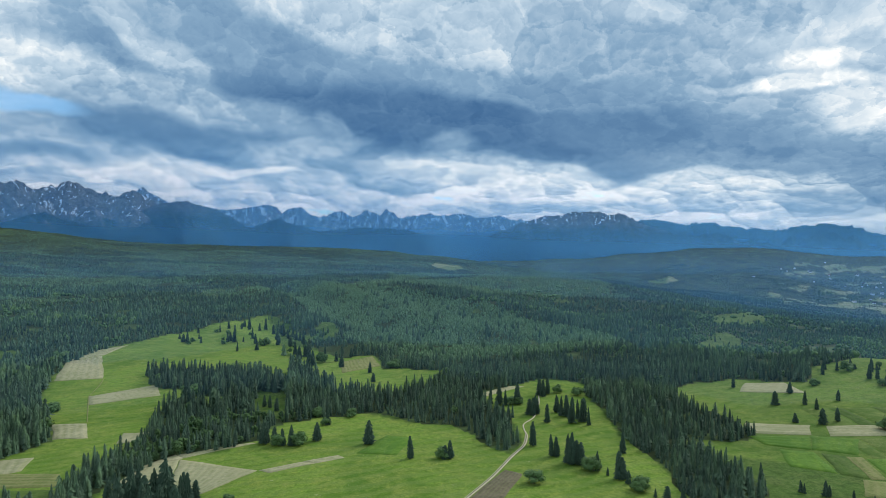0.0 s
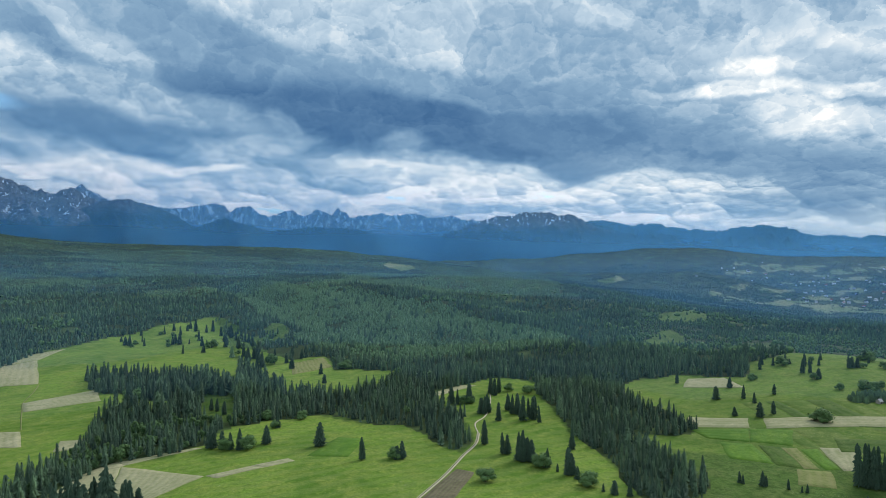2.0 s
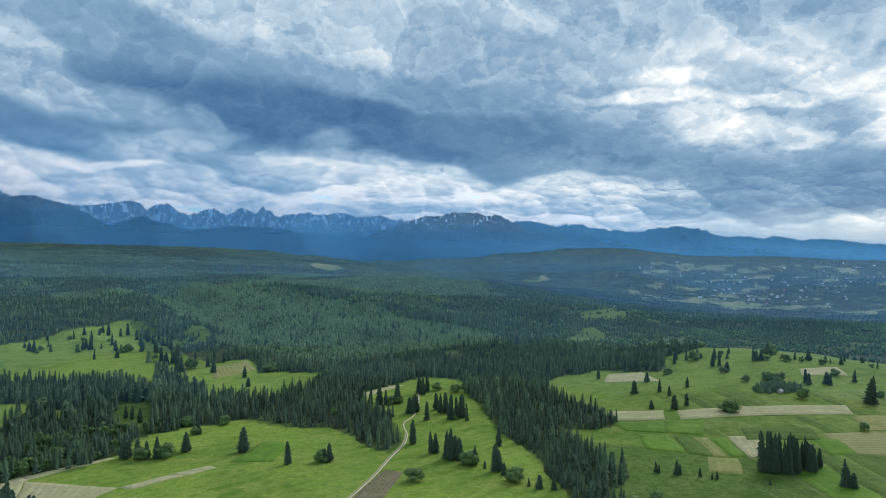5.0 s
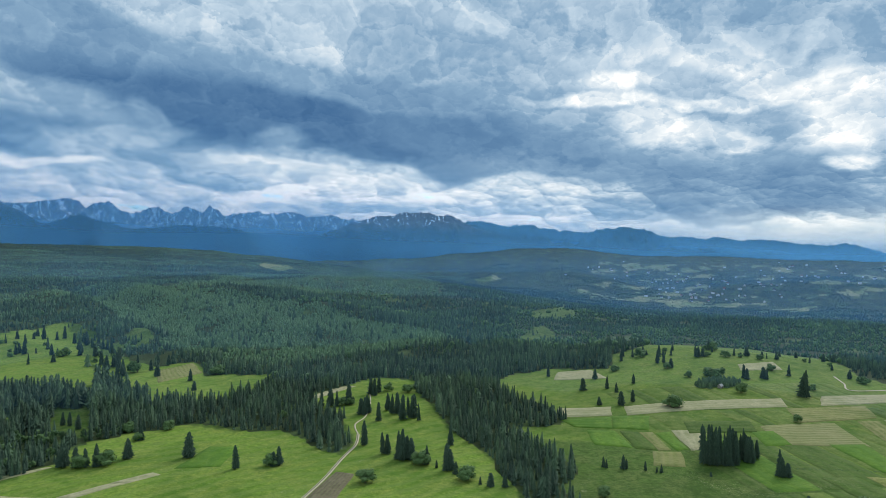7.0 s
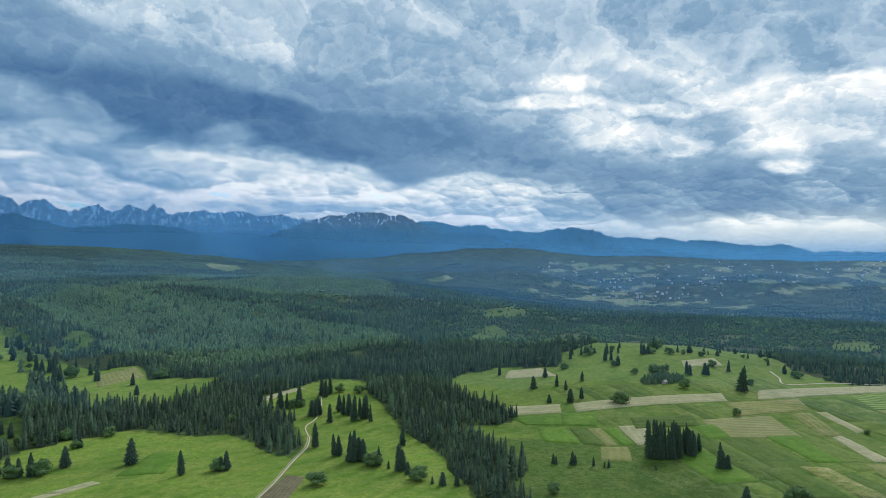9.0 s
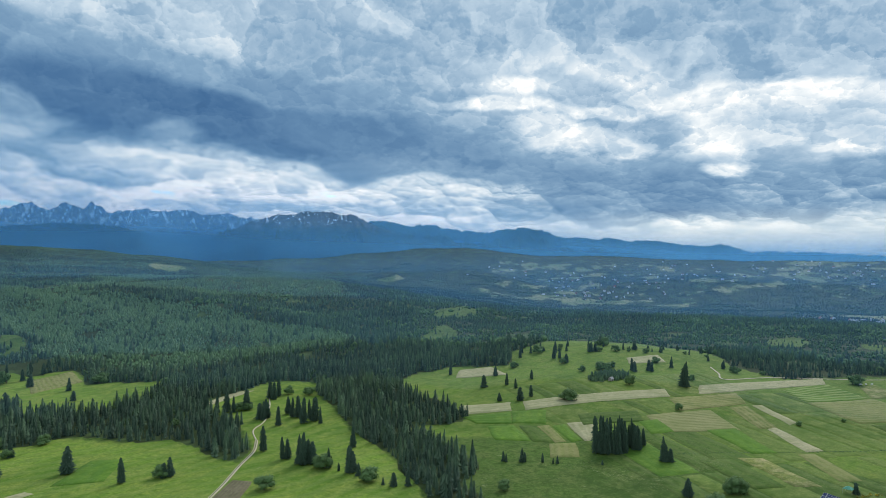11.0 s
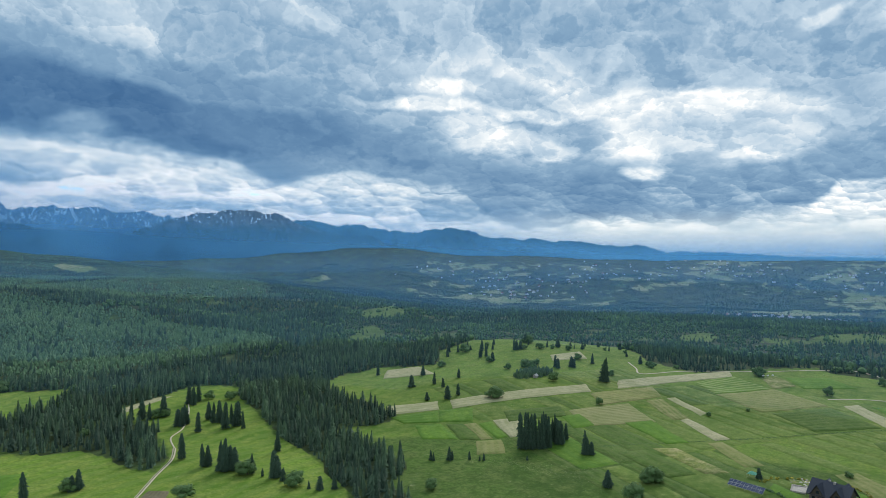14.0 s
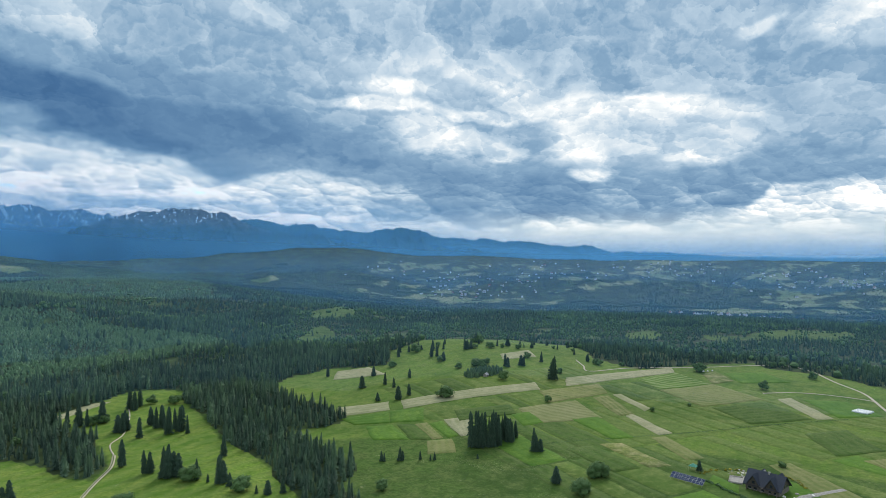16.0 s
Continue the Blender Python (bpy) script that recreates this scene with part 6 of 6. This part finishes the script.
def solar_array():
    array = tagged(new("solar_array"), "long tilted solar array of blue panels on steel posts", "solar panel")
    tilt = pose(0, 0, 1.9, 32, 0, 0)
    for row in range(2):
        for col in range(9):
            bm = bmesh.new()
            x, y = -7.5 + col * 1.68, -1.75 + row * 1.78
            box(bm, x, y, 0, x + 1.62, y + 1.72, 0.04)
            bmesh.ops.transform(bm, matrix=tilt, verts=bm.verts)
            frame_part = part("panel_frame", bm, STEEL, array)
            for a in range(2):
                for b in range(2):
                    bm = bmesh.new()
                    box(bm, x + 0.05 + a * 0.78, y + 0.05 + b * 0.83, 0.042, x + 0.79 + a * 0.78, y + 0.84 + b * 0.83, 0.052)
                    bmesh.ops.transform(bm, matrix=tilt, verts=bm.verts)
                    part("cell_field", bm, PANEL, frame_part)
    for col in range(5):
        for y, high in ((-1.2, 1.15), (1.2, 2.6)):
            bm = bmesh.new()
            bmesh.ops.create_cone(bm, cap_ends=True, segments=6, radius1=0.06, radius2=0.06, depth=high + 0.8, matrix=Matrix.Translation((-7.1 + col * 3.5, y, high / 2 - 0.4)))
            part("post", bm, STEEL, array)
    return array


solar_array().matrix_basis = at_ground(247.2, 161.2, -84.0)


def bale():
    ob = tagged(new("silage_bale"), "round silage bale wrapped in white foil", "hay bale", "wrapped bales beside the track")
    bm = bmesh.new()
    bmesh.ops.create_cone(bm, cap_ends=True, segments=16, radius1=0.65, radius2=0.65, depth=1.25, matrix=Matrix.Translation((0, 0, 0.6)) @ Euler((0, radians(90), 0)).to_matrix().to_4x4())
    bmesh.ops.bevel(bm, geom=[e for e in bm.edges if e.is_manifold and e.calc_face_angle(0) > 1.0], offset=0.12, segments=2, affect="EDGES")
    part("wrap", bm, WHITE, ob)
    bm = bmesh.new()
    bmesh.ops.create_circle(bm, cap_ends=True, segments=12, radius=0.22, matrix=Matrix.Translation((0.634, 0, 0.6)) @ Euler((0, radians(90), 0)).to_matrix().to_4x4())
    part("wrap_fold", bm, PLASTER, ob)
    return ob


one = bale()
one.matrix_basis = at_ground(460.0, 178.0, 80)
for k in range(1, 42):
    x, y = 459.6 + (k // 7) * 1.9 + random.uniform(-0.1, 0.1), 178.0 - (k % 7) * 1.36
    copy_thing(one, at_ground(x, y, 80 + random.uniform(-5, 5)))


def wagon():
    ob = tagged(new("farm_wagon"), "white covered farm wagon parked at the field edge", "wagon", "white wagons")
    bm = bmesh.new()
    box(bm, -2.2, -1.1, 0.7, 2.2, 1.1, 2.9)
    bmesh.ops.bevel(bm, geom=bm.edges[:], offset=0.15, segments=2, affect="EDGES")
    part("body", bm, WHITE, ob)
    for x in (-1.3, 1.3):
        for y in (-1.1, 1.1):
            bm = bmesh.new()
            bmesh.ops.create_cone(bm, cap_ends=True, segments=12, radius1=0.42, radius2=0.42, depth=0.25, matrix=Matrix.Translation((x, y, 0.42)) @ Euler((radians(90), 0, 0)).to_matrix().to_4x4())
            part("wheel", bm, SHINGLE, ob)
    bm = bmesh.new()
    box(bm, 2.2, -0.08, 0.6, 3.4, 0.08, 0.75)
    part("drawbar", bm, STEEL, ob)
    return ob


one = wagon()
one.matrix_basis = at_ground(487.0, 302.6, -10) @ Matrix.Scale(0.6, 4)
for x, y, turn in ((492.5, 301.6, -12), (498.0, 300.6, -8)):
    copy_thing(one, at_ground(x, y, turn) @ Matrix.Scale(0.6, 4))


def hut():
    ob = tagged(new("field_hut"), "small grey timber hut hidden in a thicket", "hut")
    bm = bmesh.new()
    gable_wall(bm, -2.6, -2, 2.6, 2, -0.3, 2.4, 4.2)
    body = part("wall", bm, STONE, ob)
    bm = bmesh.new()
    gable(bm, -2.6, -2, 2.6, 2, 2.4, 4.4, 0.4, 0.12)
    part("roof", bm, GREY_TIN, ob, "pale grey tin roof")
    bm = bmesh.new()
    box(bm, -0.5, -2.06, 0, 0.5, -2.0, 2.0)
    part("door", bm, TIMBER, body)
    return ob


hut().matrix_basis = at_ground(305.5, 371.5, 20) @ Matrix.Scale(0.65, 4)
rng2 = np.random.RandomState(9)
k = rng2.rand(420, 2) * 2 - 1
k = k[(k ** 2).sum(1) < 1]
tx, ty = 311 + k[:, 0] * 19 + k[:, 1] * 5, 381 + k[:, 1] * 11
keep = np.hypot(tx - 304, ty - 368) > 6
tx, ty = tx[keep], ty[keep]
plant("thicket", [spruce_shape(5, 8, s, 0.26) for s in range(4)], tx, ty, 1.8 + 2.6 * rng2.rand(len(tx)), 1.0 + 0.4 * rng2.rand(len(tx)), 0.35 + 0.4 * rng2.rand(len(tx)), NEEDLES,
      "thicket of young spruces on the knoll", "bushes", 0.1)


# garden round the guest house
field("lush", [(253, 156), (254, 142), (262, 146), (266, 160)], 0.0)
field("fallow", [(266, 146), (276, 142), (286, 150), (276, 160)], 0.0)


def terrace():
    ob = tagged(new("garden_terrace"), "paved garden terrace with pale stone edging", "terrace")
    bm = bmesh.new()
    box(bm, -4, -2.6, -0.5, 4, 2.6, 0.25)
    part("slab", bm, STONE, ob)
    for x0, y0, x1, y1 in ((-4.3, -2.9, 4.3, -2.5), (-4.3, 2.5, 4.3, 2.9), (-4.3, -2.5, -3.9, 2.5), (3.9, -2.5, 4.3, 2.5)):
        bm = bmesh.new()
        box(bm, x0, y0, -0.4, x1, y1, 0.6)
        part("edging", bm, STONE, ob, "pale plastered low wall")
    return ob


terrace().matrix_basis = at_ground(268.0, 150.5, 25)


def shade_sail():
    ob = tagged(new("garden_tent"), "small green garden tent on four poles", "tent")
    bm = bmesh.new()
    ring = [bm.verts.new(p) for p in ((-1.8, -1.8, 2.2), (1.8, -1.8, 2.2), (1.8, 1.8, 2.2), (-1.8, 1.8, 2.2))]
    peak = bm.verts.new((0, 0, 3.3))
    for i in range(4):
        bm.faces.new((ring[i], ring[(i + 1) % 4], peak))
    part("canopy", bm, plain("green_canvas", (0.05, 0.22, 0.16), (0.08, 0.30, 0.22), 1.0, 0.7), ob)
    for x in (-1.75, 1.75):
        for y in (-1.75, 1.75):
            bm = bmesh.new()
            bmesh.ops.create_cone(bm, cap_ends=True, segments=6, radius1=0.04, radius2=0.04, depth=2.4, matrix=Matrix.Translation((x, y, 1.0)))
            part("pole", bm, STEEL, ob)
    return ob


shade_sail().matrix_basis = at_ground(263.0, 168.4, 15)


def boulder(seed, size):
    rng = random.Random(seed)
    bm = bmesh.new()
    bmesh.ops.create_icosphere(bm, subdivisions=2, radius=size)
    for v in bm.verts:
        v.co *= 1 + rng.uniform(-0.18, 0.18)
        v.co.z *= 0.65
    me = bpy.data.meshes.new("boulder")
    bm.to_mesh(me)
    bm.free()
    me.materials.append(PLASTER if seed % 2 else STONE)
    return me


stones = [boulder(s, 0.55) for s in range(5)]
for k in range(34):
    x, y = random.uniform(270, 283), random.uniform(146, 158)
    if k > 22:
        x, y = random.uniform(266, 279), random.uniform(121, 129)
    ob = tagged(new("boulder", stones[k % 5]), "pale boulder in the rock garden", "rock", "rock garden boulders")
    ob.matrix_basis = at_ground(x, y, random.uniform(0, 360), 0.1) @ Matrix.Scale(random.uniform(0.6, 1.5), 4)
ribbon("road", [(262, 118), (270, 124), (280, 122), (296, 118)], 3.2, 0.35, STONE, "grey paved drive beside the guest house")
hx, hy, rng3 = along([(256, 157), (253.5, 148), (252, 140), (251, 132)], 0.5, 1.2, 12)
bushes("garden_hedge", hx, hy, 1.2 + 1.0 * rng3.rand(len(hx)), 13, "pale grey-green garden hedge")
hx, hy, rng3 = along([(262, 164), (272, 163), (282, 156), (288, 146), (290, 136), (284, 128)], 0.9, 1.6, 14)
FLOWERS = leaf_matter("yellow_broom", (0.09, 0.13, 0.03), (0.20, 0.20, 0.03), (0.45, 0.38, 0.03))
bushes("flowering_hedge", hx, hy, 1.0 + 1.1 * rng3.rand(len(hx)), 15, "hedge dotted with yellow broom flowers", FLOWERS)


def far_house(wall, roof, long, wide, eaves, top):
    house = tagged(new("village_house"), "small village house with a steep pitched roof", "house", "houses of the villages")
    bm = bmesh.new()
    gable_wall(bm, -long / 2, -wide / 2, long / 2, wide / 2, -2, eaves, top - 0.2)
    body = part("wall", bm, wall, house)
    bm = bmesh.new()
    gable(bm, -long / 2, -wide / 2, long / 2, wide / 2, eaves, top)
    cap = part("roof", bm, roof, house)
    bm = bmesh.new()
    box(bm, long * 0.2, 0.4, eaves, long * 0.2 + 0.8, 1.2, top + 0.9)
    part("chimney", bm, STONE, cap)
    for x in (-long / 4, long / 4):
        bm = bmesh.new()
        box(bm, x - 0.6, -wide / 2 - 0.06, 1.0, x + 0.6, -wide / 2 + 0.05, 2.4)
        part("window", bm, GLASS, body)
    return house


VILLAGE = [far_house(PLASTER, GREY_TIN, 13, 9, 4.5, 10), far_house(PLASTER, RED_TIN, 12, 9, 4.2, 9.5), far_house(TIMBER, GREY_TIN, 12, 8, 4, 9.5),
           far_house(PLASTER, SHINGLE, 14, 10, 5, 11), far_house(WHITE, GREY_TIN, 20, 11, 5, 8.5)]
rng = random.Random(17)
placed = 0
# clusters: bearing, distance, spread across, spread along, how many
for bearing, distance, across, deep, many in ((40.5, 2940, 150, 150, 40), (38.5, 2760, 120, 70, 26), (33.5, 3230, 160, 110, 16), (55.5, 3480, 260, 160, 28), (64.5, 3220, 260, 170, 46),
                                              (68.5, 3080, 190, 120, 34), (59.5, 1900, 110, 25, 20), (63.5, 1920, 60, 20, 9), (45.0, 3430, 260, 120, 18), (35.0, 3080, 90, 60, 10), (50.5, 3250, 200, 200, 14), (73.0, 3200, 160, 160, 22)):
    for _ in range(many):
        a = radians(bearing) + rng.gauss(0, across) / distance
        d = distance + rng.gauss(0, deep)
        x, y = d * math.sin(a), d * math.cos(a)
        m = pose(x, y, float(land(x, y)), 0, 0, rng.choice((-30, 60, -38, 20, 50)) + rng.uniform(-8, 8)) @ Matrix.Scale(rng.uniform(0.7, 0.95), 4)
        k = min(int(rng.random() ** 1.6 * 5), 4)
        if placed < 5:
            VILLAGE[placed].matrix_basis = m
        else:
            copy_thing(VILLAGE[k], m)
        placed += 1
